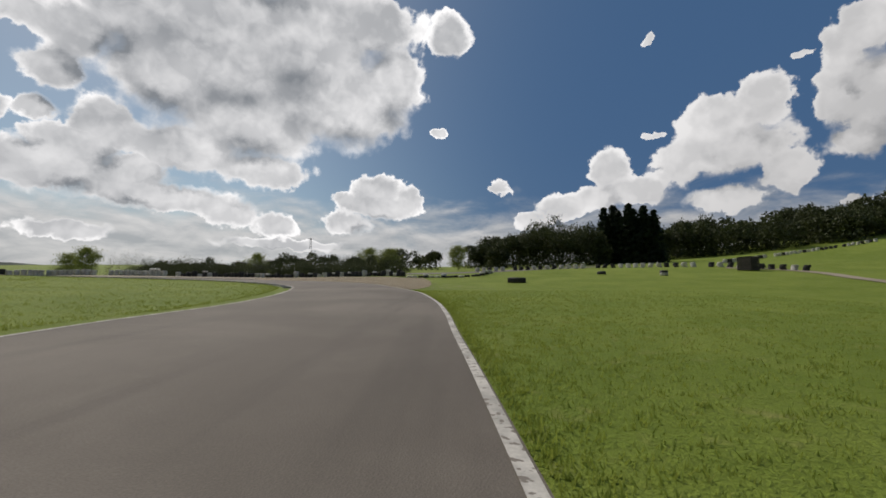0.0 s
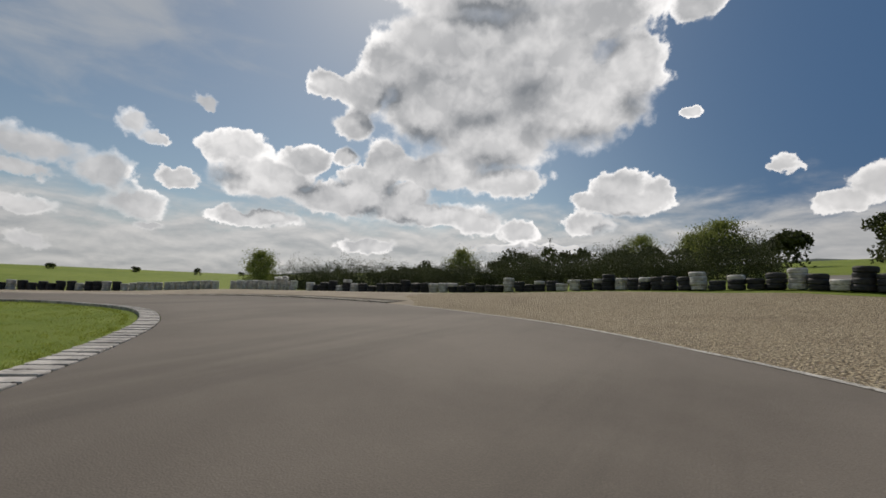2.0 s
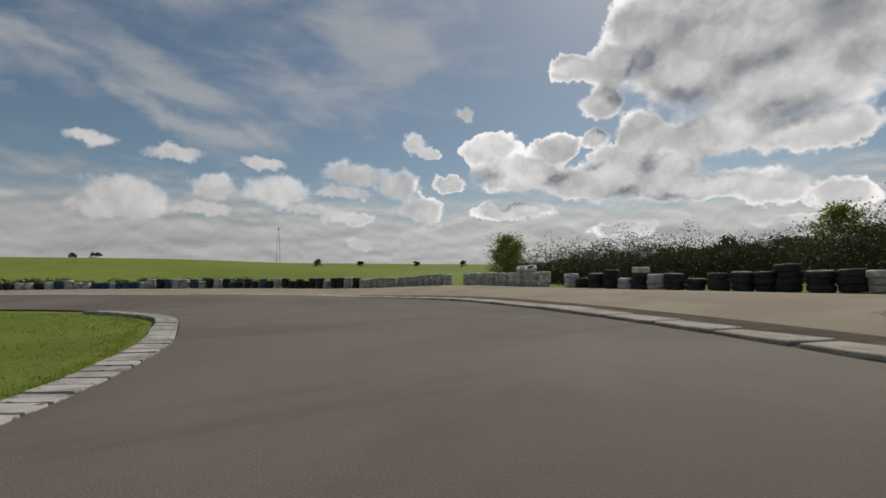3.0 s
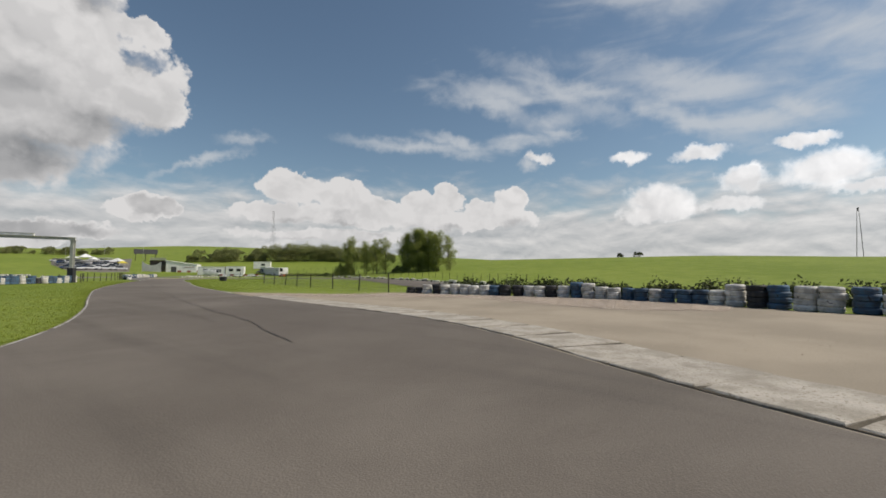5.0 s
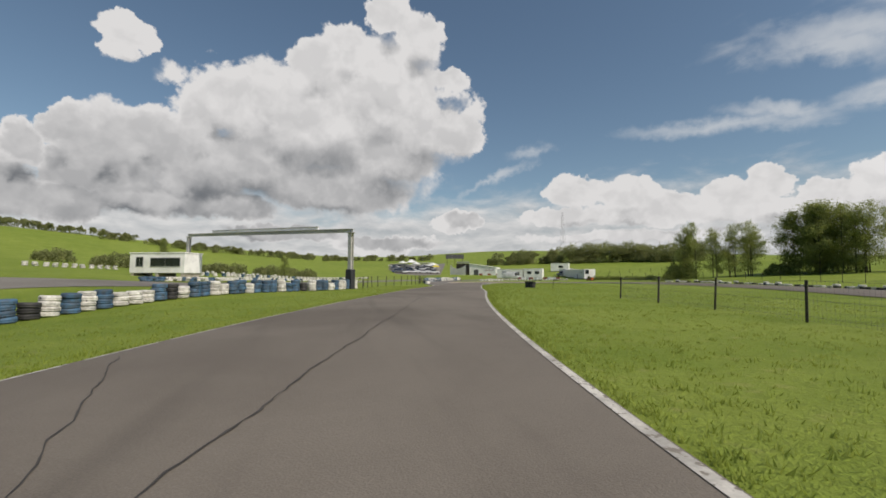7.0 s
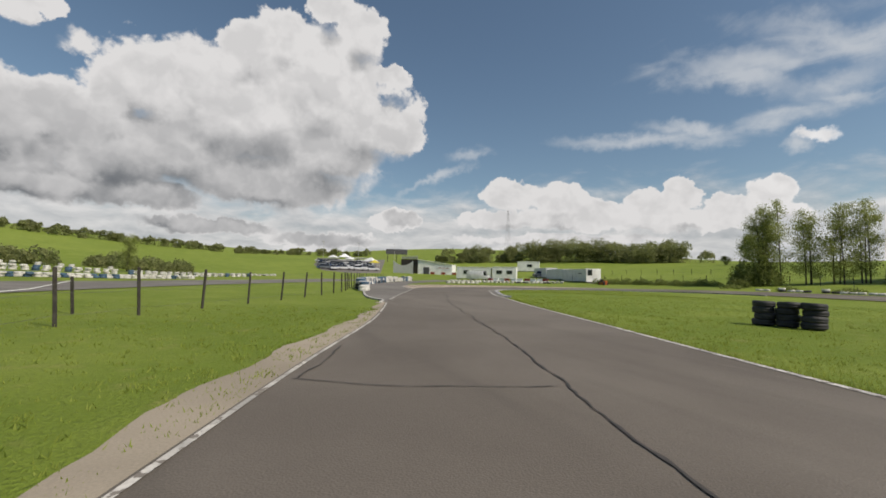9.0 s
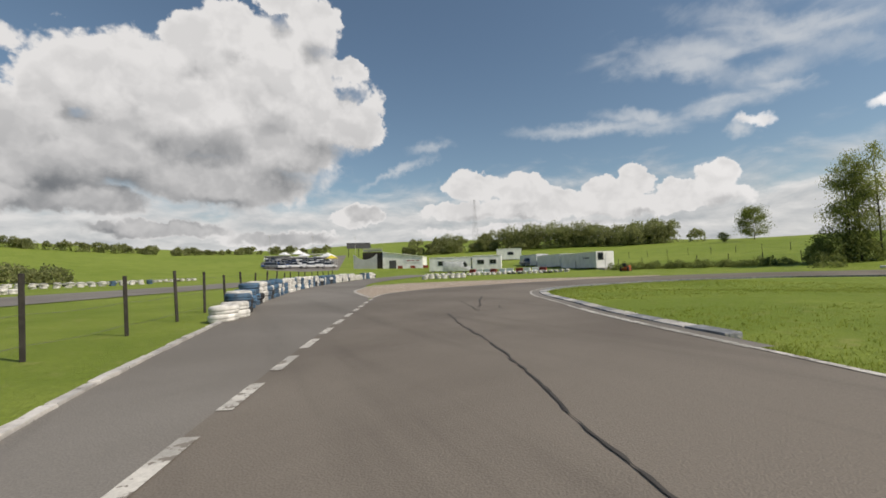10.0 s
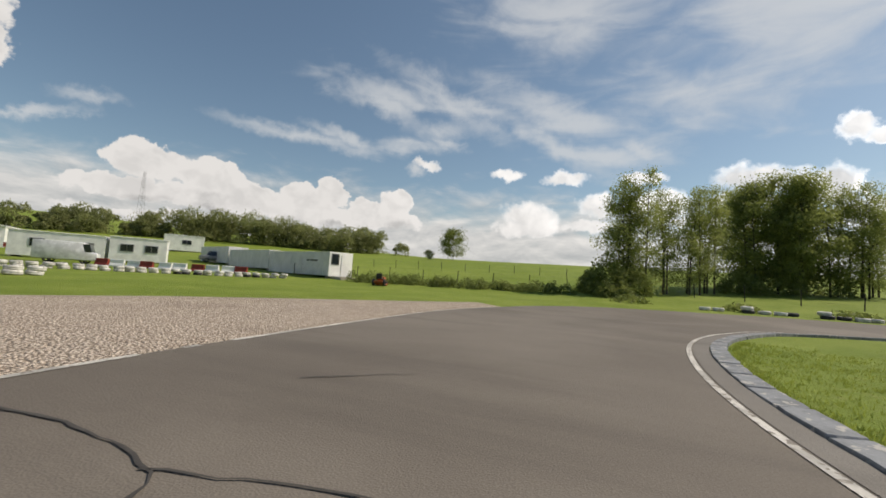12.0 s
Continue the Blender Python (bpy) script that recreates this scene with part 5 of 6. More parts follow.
FENCE_WEST = [(-59.2, 16.4), (-60.1, 12.4), (-60.7, 9), (-61.4, 5), (-62.5, 1.1), (-63.4, -2), (-64.2, -5.2), (-65.2, -9.5)]
fence(FENCE_WEST, 3.7, 1.08, (0.15, 0.55, 1.0), "dark post fence with wire netting along the meadow", "")
mesh_infill(FENCE_WEST, 3.7, 1.0, 0.12, "thin square wire netting between dark posts")
fence([(-53.2, -28), (-54.5, -33), (-55.9, -36), (-57.8, -39.4), (-59.2, -42.2), (-60.6, -45.4), (-61.8, -49), (-62.9, -54), (-64.6, -60.5), (-67.2, -69), (-72, -81)], 2.2, 1.12, (0.2, 0.6, 1.0), "leaning dark post fence beside the pit lane", "")
fence([(-46.8, -22), (-48.6, -25.5), (-50.5, -29), (-53.6, -34.8)], 3.4, 0.9, (0.75,), "slack rope fence along the east track", "", rope=True)
fence([(-108, -86), (-111, -74), (-113.5, -63), (-114.5, -55), (-113, -44), (-110, -30), (-103, -14), (-95, 0), (-86, 12)], 3.2, 1.15, (0.4, 0.75, 1.1), "old post and wire field fence", "")
fence([(-126, -108), (-130, -90), (-133, -70), (-132, -50)], 3.4, 1.1, (0.5, 1.0), "old post and wire field fence", "")

# ---------------------------------------------------------------- gantry
g0, g1 = Vector((-52.1, -26.2, 0)), Vector((-34.9, -42.6, 0))
g0.z, g1.z = height(g0.x, g0.y), height(g1.x, g1.y)
span = (g1 - g0).to_2d().length
face = math.degrees(math.atan2(g1.y - g0.y, g1.x - g0.x))
gantry = empty("gantry", pose(g0.x, g0.y, g0.z, 0, 0, face), "grey steel start gantry with dark padded posts", "gantry")
rise = g1.z - g0.z


def h_column(high):
    pieces = [box(0.34, 0.03, high, 0, (0, 0.15, 0)), box(0.34, 0.03, high, 0, (0, -0.15, 0)), box(0.02, 0.28, high, 0, (0, 0, 0))]
    bm = bmesh.new()
    for p in pieces:
        me = bpy.data.meshes.new("piece")
        p.to_mesh(me)
        p.free()
        bm.from_mesh(me)
        bpy.data.meshes.remove(me)
    return bm


column = bm_mesh("column", h_column(4.6), GALV)
pad = bm_mesh("padding", box(0.62, 0.5, 1.6, 0.03), PAD)
for x, z in ((0.0, 0.0), (span, rise)):
    c = part("column", column, gantry, Matrix.Translation((x, 0, z)))
    part("padding", pad, c, label="dark foam padding")
    part("cap_plate", bm_mesh("cap_plate", box(0.62, 0.5, 0.03, 0.004, (0, 0, 4.6)), GALV), c)
tilt = math.degrees(math.atan2(rise, span))
beam = part("beam", bm_mesh("beam", box(span + 0.5, 0.3, 0.03, 0.0, (span / 2, 0, 0.0)), GALV), gantry, pose(0, 0, 4.64, 0, -tilt, 0))
part("flange", bm_mesh("flange", box(span + 0.5, 0.3, 0.03, 0.0, (span / 2, 0, 0.27)), GALV), beam)
part("web", bm_mesh("web", box(span + 0.4, 0.02, 0.24, 0.0, (span / 2, 0, 0.03)), GALV), beam)
part("sign_board", bm_mesh("sign_board", box(span * 0.66, 0.1, 0.5, 0.01, (span * 0.5, -0.22, 0.06)), PANEL), beam, label="plain white sign board")
part("sign_cap", bm_mesh("sign_cap", box(span * 0.66, 0.22, 0.06, 0.01, (span * 0.5, -0.22, 0.56)), PANEL_GREY), beam)


# ---------------------------------------------------------------- cabins and sheds
def cabin(name, label, category, x, y, face, length, deep, high, mat, windows=(), doors=(), ribs=0, base=0.15, end_door=False, end_window=False, group="", sunk=0.0):
    """A prefabricated unit: front along local x, looking to local -y, standing on its first corner."""
    ob = empty(name, pose(x, y, height(x, y) - sunk, 0, 0, face), label, category, group)
    bm = box(length, deep, high, 0.02, (length / 2, deep / 2, base))
    part("wall", bm_mesh("wall", bm, mat), ob)
    for k in range(ribs):
        part("rib", bm_mesh("rib", box(0.06, 0.03, high - 0.2, 0.0, ((k + 0.5) * length / ribs, -0.012, base + 0.1)), mat), ob)
    part("roof", bm_mesh("roof", box(length + 0.12, deep + 0.12, 0.1, 0.02, (length / 2, deep / 2, base + high)), mat), ob)
    for k in range(3):
        part("foot", bm_mesh("foot", box(0.3, deep - 0.1, base + 0.3, 0.0, (0.3 + k * (length - 0.6) / 2, deep / 2, -0.3)), SLAB), ob)
    for wx, wz, ww, wh in windows:
        fr = part("window", bm_mesh("window", box(ww + 0.12, 0.05, wh + 0.12, 0.008, (wx, -0.02, wz - 0.06)), PANEL_GREY if mat is PANEL else PANEL), ob)
        part("pane", bm_mesh("pane", box(ww / 2 - 0.03, 0.02, wh, 0.0, (wx - ww / 4, -0.045, wz)), GLASS), fr)
        part("pane", bm_mesh("pane", box(ww / 2 - 0.03, 0.02, wh, 0.0, (wx + ww / 4, -0.045, wz)), GLASS), fr)
    for dx, dw, dh, dmat in doors:
        d = part("door", bm_mesh("door", box(dw, 0.06, dh, 0.01, (dx, -0.015, base + 0.02)), dmat), ob)
        part("handle", bm_mesh("handle", box(0.12, 0.05, 0.03, 0.005, (dx + dw * 0.38, -0.06, base + 1.0)), GALV), d)
    if end_window:
        fr = part("window", bm_mesh("window", box(0.05, 0.85, 1.0, 0.008, (-0.02, deep * 0.74, base + 1.05)), ROOFING), ob)
        part("pane", bm_mesh("pane", box(0.02, 0.68, 0.84, 0.0, (-0.05, deep * 0.74, base + 1.13)), GLASS), fr)
    if end_door:
        d = part("door", bm_mesh("door", box(0.06, 0.85, 1.98, 0.01, (-0.015, deep * 0.28, base + 0.03)), PANEL), ob)
        part("handle", bm_mesh("handle", box(0.05, 0.12, 0.03, 0.005, (-0.06, deep * 0.28 + 0.3, base + 1.0)), GALV), d)
    return ob


# the long trailers: from the near corner away from the track
a = math.degrees(math.atan2(-0.95, -0.31))
ux, uy = math.cos(radians(a)), math.sin(radians(a))
# each stands with its long greyed side to the track, its end to the field
px, py = -106.9, -81.0


def long_trailer(start, length, high, label, end):
    """Front along the row; the body lies behind it, away from the track."""
    x, y = px + ux * start, py + uy * start
    ob = empty("trailer", pose(x, y, height(x, y) - 0.05, 0, 0, a), label, "trailer", "trailers by the field")
    deep = 2.45
    part("wall", bm_mesh("wall", box(length, deep, high, 0.025, (length / 2, -deep / 2, 0.3)), TRAILER), ob)
    part("roof", bm_mesh("roof", box(length + 0.06, deep + 0.06, 0.05, 0.01, (length / 2, -deep / 2, 0.3 + high)), PANEL), ob)
    for k in range(6):
        part("rib", bm_mesh("rib", box(0.05, 0.02, high - 0.1, 0.0, ((k + 0.5) * length / 6, 0.012, 0.35)), TRAILER), ob)
    for k in range(3):
        part("foot", bm_mesh("foot", box(0.4, deep - 0.3, 0.6, 0.02, (0.5 + k * (length - 1.0) / 2, -deep / 2, -0.3)), SLAB), ob)
    if end:
        for bx, bw in ((2.2, 0.5), (2.85, 0.62), (3.6, 0.45)):
            part("lettering_bar", bm_mesh("lettering_bar", box(bw, 0.02, 0.16, 0.0, (bx, 0.018, 1.6)), ROOFING), ob, label="dark painted lettering bar")
        part("end_wall", bm_mesh("end_wall", box(0.06, deep + 0.08, high + 0.08, 0.01, (-0.03, -deep / 2, 0.28)), PANEL), ob, label="white end wall")
        d = part("door", bm_mesh("door", box(0.05, 0.85, 1.95, 0.01, (-0.08, -deep * 0.68, 0.32)), PANEL), ob)
        part("handle", bm_mesh("handle", box(0.05, 0.12, 0.03, 0.005, (-0.12, -deep * 0.68 + 0.32, 1.3)), GALV), d)
        w = part("window", bm_mesh("window", box(0.05, 0.8, 1.0, 0.01, (-0.08, -deep * 0.24, 1.35)), ROOFING), ob)
        part("pane", bm_mesh("pane", box(0.02, 0.66, 0.86, 0.0, (-0.105, -deep * 0.24, 1.42)), GLASS), w)
        part("step", bm_mesh("step", box(1.6, 2.4, 0.28, 0.03, (-0.95, -deep * 0.55, -0.02)), SLAB), ob)
    return ob


long_trailer(0.0, 11.5, 2.15, "white box trailer, sides greyed as in shade, with end door and window", True)
long_trailer(11.7, 10.5, 2.0, "long white box trailer, sides greyed as in shade, parked end to end", False)
long_trailer(22.6, 9.5, 2.05, "long white box trailer, sides greyed as in shade, parked end to end", False)

cab = math.degrees(math.atan2(-106.3 + 113.5, -107.5 + 98))
cabin("site_cabin", "white flat-roofed site cabin with a grey shutter", "cabin", -97.3, -114.0, cab, 8.0, 2.6, 2.55, PANEL, windows=((2.3, 1.25, 1.15, 0.8),), doors=((5.4, 3.2, 1.75, SHUTTER),), base=0.2)
cabin("site_cabin", "white flat-roofed site cabin with two dark windows", "cabin", -103.9, -108.9, cab, 5.4, 2.6, 2.6, PANEL, windows=((1.6, 1.35, 1.2, 0.75), (3.9, 1.35, 1.2, 0.75)), base=0.25)
cabin("site_cabin", "small white cabin set behind the others", "cabin", -124.0, -131.0, cab, 6.2, 2.6, 2.7, PANEL, windows=((3.5, 1.5, 1.4, 0.7),), base=0.3)
hut_face = math.degrees(math.atan2(-39.3 + 41.8, -36.0 + 29.6))
hut = cabin("marshal_hut", "white flat-roofed hut with a long dark window", "hut", -29.6, -41.8, hut_face, 6.4, 2.6, 2.05, PANEL,
            windows=((4.2, 0.95, 3.4, 0.85), (1.2, 0.95, 0.8, 0.95)), doors=(), base=0.25)

# paddock hall with a slanting roof, porch and railed tower
hall = empty("paddock_hall", pose(-104.1, -133.0, height(-104.1, -133.0), 0, 0, math.degrees(math.atan2(-139.0 + 131.5, -95.5 + 106.2))) @ Matrix.Scale(0.9, 4), "white paddock hall with a slanting roof and dark doorway", "building")
bm = bmesh.new()
prof = [(0, 0), (11, 0), (11, 4.6), (5.5, 3.9), (0, 3.1)]
front = [bm.verts.new((x, 0, z)) for x, z in prof]
back = [bm.verts.new((x, -6, z)) for x, z in prof]
bm.faces.new(front), bm.faces.new(back[::-1])
for k in range(5):
    bm.faces.new((front[k], back[k], back[(k + 1) % 5], front[(k + 1) % 5]))
bmesh.ops.recalc_face_normals(bm, faces=bm.faces[:])
part("wall", bm_mesh("wall", bm, PANEL), hall)
part("roof", bm_mesh("roof", box(11.4, 6.6, 0.14, 0.02, (5.6, -3, 0)), PANEL), hall, pose(0, 0, 3.12, 0, -7.6, 0))
# no opening is cut: a dark panel stands for the shade inside
part("door", bm_mesh("door", box(1.9, 0.1, 2.2, 0.0, (8.2, 0.02, 0.1)), ROOFING), hall, label="dark panel for the shade in the open doorway")
part("banner", bm_mesh("banner", box(4.6, 0.06, 1.0, 0.0, (2.9, 0.04, 1.6)), CLOTH), hall, label="pale printed banner")
for k, (bx, bw) in enumerate(((1.4, 0.9), (2.6, 0.7), (3.8, 1.1))):
    part("banner_mark", bm_mesh("banner_mark", box(bw, 0.02, 0.22, 0.0, (bx, 0.08, 2.0)), RED), hall)
for k in range(5):
    part("barrier_panel", bm_mesh("barrier_panel", box(1.3, 0.12, 0.7, 0.02, (-1.2 + 1.7 * k, 2.2, 0.05)), RED if k % 2 == 0 else PANEL), hall)
part("tower", bm_mesh("tower", box(5.6, 4.0, 4.7, 0.02, (13.9, -2.2, 0)), TIMBER), hall, label="dark timber tower")
for k in range(10):
    part("cladding_board", bm_mesh("cladding_board", box(0.5, 0.05, 4.5, 0.0, (11.4 + 0.56 * k, -0.17, 0.1)), TIMBER), hall)
bm = bmesh.new()
tops = [(12.0 + 6.6 * k / 12, 2.7 + 1.5 * (k / 6 - 1) ** 2) for k in range(13)]
front = [bm.verts.new((x, 1.8, 0)) for x, z in tops] + [bm.verts.new((x, 1.8, z)) for x, z in reversed(tops)]
face_in = bm.faces.new(front)
bmesh.ops.solidify(bm, geom=[face_in], thickness=0.08)
part("wind_screen", bm_mesh("wind_screen", bm, CLOTH), hall, label="white cloth screen with a sagging top edge")
for k in range(9):
    part("rail_post", bm_mesh("rail_post", box(0.08, 0.08, 1.1, 0.0, (11.2 + 0.67 * k, -0.3, 4.7)), GALV), hall)
for z in (5.0, 5.35, 5.7):
    part("rail", bm_mesh("rail", box(5.5, 0.08, 0.12, 0.0, (13.9, -0.3, z)), GALV), hall)
part("rail_panel", bm_mesh("rail_panel", box(5.2, 0.04, 0.55, 0.0, (13.9, -0.38, 4.9)), PANEL_GREY), hall)

x, y = -109, -209
dark = empty("hoarding", pose(x, y, height(x, y), 0, 0, -15), "dark raised hoarding on posts", "hoarding")
part("board", bm_mesh("board", box(9.5, 0.4, 2.3, 0.02, (0, 0, 3.4)), ROOFING), dark)
for k in (-1, 0, 1):
    part("leg", bm_mesh("leg", box(0.25, 0.25, 3.6, 0.0, (k * 4, 0, -0.1)), POST), dark)


# ---------------------------------------------------------------- vehicles
def car_meshes(length, wide, high, paint, van=False):
    """Body, glasshouse and wheel of a plain parked car, nose to +x."""
    bm = bmesh.new()
    h0, h1 = 0.32, high * (0.62 if not van else 0.55)
    prof = [(-0.5, h0), (0.5, h0), (0.5, h1 * 0.82), (0.3 if not van else 0.42, h1), (-0.46, h1 * 1.02), (-0.5, h1 * 0.9)]
    if van:
        prof = [(-0.5, h0), (0.5, h0), (0.5, h1 * 0.9), (0.36, h1 * 1.1), (0.26, high), (-0.5, high)]
    a = [bm.verts.new((x * length, wide / 2, z)) for x, z in prof]
    b = [bm.verts.new((x * length, -wide / 2, z)) for x, z in prof]
    bm.faces.new(a[::-1]), bm.faces.new(b)
    for k in range(len(prof)):
        j = (k + 1) % len(prof)
        bm.faces.new((a[k], a[j], b[j], b[k]))
    bmesh.ops.recalc_face_normals(bm, faces=bm.faces[:])
    bmesh.ops.bevel(bm, geom=list(bm.edges), offset=0.06, segments=2, affect="EDGES", profile=0.5)
    body = bm_mesh("body", bm, paint, True)
    bm = bmesh.new()
    bmesh.ops.create_cube(bm, size=1.0)
    for v in bm.verts:
        v.co.x = (v.co.x * (0.56 if v.co.z < 0 else 0.36) - 0.06) * length if not van else (0.33 + v.co.x * 0.12 - (0.03 if v.co.z > 0 else -0.02)) * length
        v.co.y *= wide * (0.92 if v.co.z < 0 else 0.78) if not van else wide * 1.01
        v.co.z = h1 - 0.02 if v.co.z < 0 else high * (1.0 if not van else 0.93)
    bmesh.ops.bevel(bm, geom=list(bm.edges), offset=0.04, segments=1, affect="EDGES", profile=0.5)
    glass = bm_mesh("glasshouse", bm, GLASS)
    roof = bm_mesh("roof", box(length * 0.36, wide * 0.76, 0.05, 0.02, (-0.06 * length, 0, high - 0.01)), paint)
    return body, glass, roof


wheel_mesh = tyre_mesh("wheel", RUBBER, 0.31, 0.19, 14)
PAINTS = [CAR_WHITE, CAR_GREY, CAR_BLUE, CAR_RED]
CARS = [car_meshes(4.1, 1.72, 1.45, p) for p in PAINTS]
VAN = car_meshes(4.6, 1.85, 1.95, CAR_WHITE, True)


def park(kind, x, y, turn, label, category, group, van=False):
    ob = empty("van" if van else "car", pose(x, y, height(x, y), 0, 0, turn), label, category, group)
    part("body", kind[0], ob), part("glasshouse", kind[1], ob)
    if not van:
        part("roof", kind[2], ob)
    for sx in (-1.25, 1.3):
        for sy in (-0.8, 0.8):
            part("wheel", wheel_mesh, ob, pose(sx, sy + 0.095, 0.31, 90, 0, 0))
    return ob


NAMES = ["white", "grey", "blue", "red"]
lot = random.Random(3)


def paddock_spot(a, d):
    """A place on the paddock slope, by bearing and distance from the pit entry."""
    return -66.0 - math.sin(radians(a)) * d, -47.0 + math.cos(radians(a)) * d


yard = [paddock_spot(a, d) for a, d in ((168.2, 92), (173, 88), (177.6, 98), (178, 130), (176.5, 168), (171, 178), (166.8, 190), (167.4, 130))]
tagged(new("paddock_yard", bm_mesh("paddock_yard", sheet(yard, 0.03, 4.0), ASPHALT_OLD, True)), "grey worn hard standing of the paddock", "yard", kind="structure")
for k in range(40):
    i = lot.choice((0, 0, 0, 0, 1, 1, 2, 3))
    x, y = paddock_spot(169.4 + 7.6 * (k % 10) / 9 + lot.uniform(-0.4, 0.4), 104 + 15 * (k // 10) + lot.uniform(-4, 4))
    park(CARS[i], x, y, lot.choice((75, 85, 165, 172)) + lot.uniform(-8, 8), f"{NAMES[i]} car parked on the paddock slope", "car", "cars in the paddock")
for k in range(5):
    x, y = paddock_spot(169.6 + 1.6 * k + lot.uniform(-0.4, 0.4), 128 + 6 * lot.random())
    park(VAN, x, y, lot.choice((80, 170)), "white van parked among the paddock tents", "van", "vans in the paddock", True)
park(VAN, -97.6, -103.3, 145, "white van parked before the site cabins", "van", "", True)
park(CARS[1], -115.5, -106.5, 150, "grey car parked between cabins and trailers", "car", "")


def tent(x, y, w, cloth, label):
    ob = empty("tent", pose(x, y, height(x, y), 0, 0, lot.uniform(0, 90)), label, "tent", "tents in the paddock")
    bm = bmesh.new()
    bmesh.ops.create_cone(bm, cap_ends=True, segments=4, radius1=w * 0.75, radius2=0.05, depth=w * 0.35, matrix=Matrix.Translation((0, 0, 2.2 + w * 0.17)) @ Matrix.Rotation(radians(45), 4, "Z"))
    part("canopy", bm_mesh("canopy", bm, cloth), ob)
    for sx in (-1, 1):
        for sy in (-1, 1):
            part("leg", bm_mesh("leg", box(0.06, 0.06, 2.25, 0.0, (sx * w * 0.48, sy * w * 0.48, -0.03)), GALV), ob)


for a, d, w, c, l in ((166.5, 124, 3.4, CLOTH, "white peaked tent"), (170.4, 131, 2.8, CLOTH, "white peaked tent"),
                      (171.2, 150, 4.4, CLOTH, "white peaked tent"), (173.4, 142, 3.0, CLOTH, "white peaked tent"), (166.0, 108, 2.6, YELLOW, "small yellow peaked tent")):
    tent(*paddock_spot(169.0 + 0.8 * (a - 166), d), w, c, l + " standing in the paddock")


def awning(a, d, w, turn, mat, label):
    """A flat canvas roof on poles beside a vehicle."""
    x, y = paddock_spot(169.5 + 0.75 * (a - 167), d)
    ob = empty("awning", pose(x, y, height(x, y), 0, 0, turn), label, "awning", "awnings in the paddock")
    part("canvas", bm_mesh("canvas", box(w, 3.0, 0.12, 0.03, (0, 0, 2.1)), mat), ob, pose(0, 0, 0, 4, 0, 0))
    for sx in (-0.48, 0.48):
        for sy in (-1.4, 1.4):
            part("pole", mesh_of("pole", *tube([(sx * w, sy, -0.05), (sx * w, sy, 2.05)], 0.03, 5), GALV), ob)


for a, d, w, turn, mat, label in ((175.5, 128, 7.5, -14, PANEL_GREY, "long pale sloping canvas roof on poles"), (172.2, 120, 5.0, 10, CLOTH, "white canvas awning on thin poles"),
                                  (169.0, 146, 6.5, 5, CLOTH, "white canvas awning on thin poles"), (167.2, 112, 5.0, 18, ROOFING, "dark canvas awning on thin poles"), (174.0, 112, 5.5, 0, PANEL_GREY, "long pale sloping canvas roof on poles")):
    awning(a, d, w, turn, mat, label)

def barrier_mesh(name, mat):
    """A cast plastic road barrier: wide foot, waisted sides and a rounded top."""
    prof = [(-0.24, 0.0), (0.24, 0.0), (0.24, 0.12), (0.13, 0.32), (0.09, 0.62), (0.05, 0.66), (-0.05, 0.66), (-0.09, 0.62), (-0.13, 0.32), (-0.24, 0.12)]
    n = len(prof)
    verts = [(x, y, z) for x in (-0.56, 0.56) for y, z in prof]
    faces = [tuple(range(n - 1, -1, -1)), tuple(range(n, 2 * n))] + [(k, (k + 1) % n, n + (k + 1) % n, n + k) for k in range(n)]
    return mesh_of(name, verts, faces, mat)


BARRIER = {"red": barrier_mesh("barrier_red", RED), "white": barrier_mesh("barrier_white", PANEL)}
for i, q in enumerate(curve([(-98.6, -99.4), (-100.4, -95.2), (-102.6, -92.0), (-104.2, -88.6)], 1.3)):
    tint = "white" if i % 3 else "red"
    ob = tagged(new("road_barrier", BARRIER[tint]), f"{tint} plastic road barrier in a row before the cabins", "barrier", "road barriers")
    ob.matrix_basis = pose(q.x + lot.uniform(-0.12, 0.12), q.y + lot.uniform(-0.12, 0.12), height(q.x, q.y) + 0.005, 0, 0, -62 + lot.uniform(-7, 7))

# orange mower by the field
x, y = -103.6, -73.4
mower = empty("mower", pose(x, y, height(x, y), 0, 0, 200) @ Matrix.Scale(0.85, 4), "small orange ride-on mower parked on the verge", "mower")
part("hood", bm_mesh("hood", box(0.95, 0.6, 0.42, 0.06, (0.55, 0, 0.38)), ORANGE), mower)
part("chassis", bm_mesh("chassis", box(1.9, 0.75, 0.2, 0.04, (0.1, 0, 0.25)), ORANGE), mower)
part("seat", bm_mesh("seat", box(0.45, 0.5, 0.12, 0.03, (-0.35, 0, 0.6)), RUBBER), mower)
part("backrest", bm_mesh("backrest", box(0.1, 0.5, 0.4, 0.03, (-0.58, 0, 0.68)), RUBBER), mower)
part("mowing_deck", bm_mesh("mowing_deck", box(0.8, 1.2, 0.16, 0.04, (0.0, 0, 0.08)), ORANGE), mower)
part("steering_column", mesh_of("steering_column", *tube([(0.15, 0, 0.6), (-0.02, 0, 0.98)], 0.025), RUBBER), mower)
for sx, sy, s in ((0.75, 0.42, 0.7), (0.75, -0.42, 0.7), (-0.55, 0.48, 1.0), (-0.55, -0.48, 1.0)):
    part("wheel", wheel_mesh, mower, pose(sx, sy + 0.09 * s, 0.31 * s, 90, 0, 0) @ Matrix.Scale(s, 4))


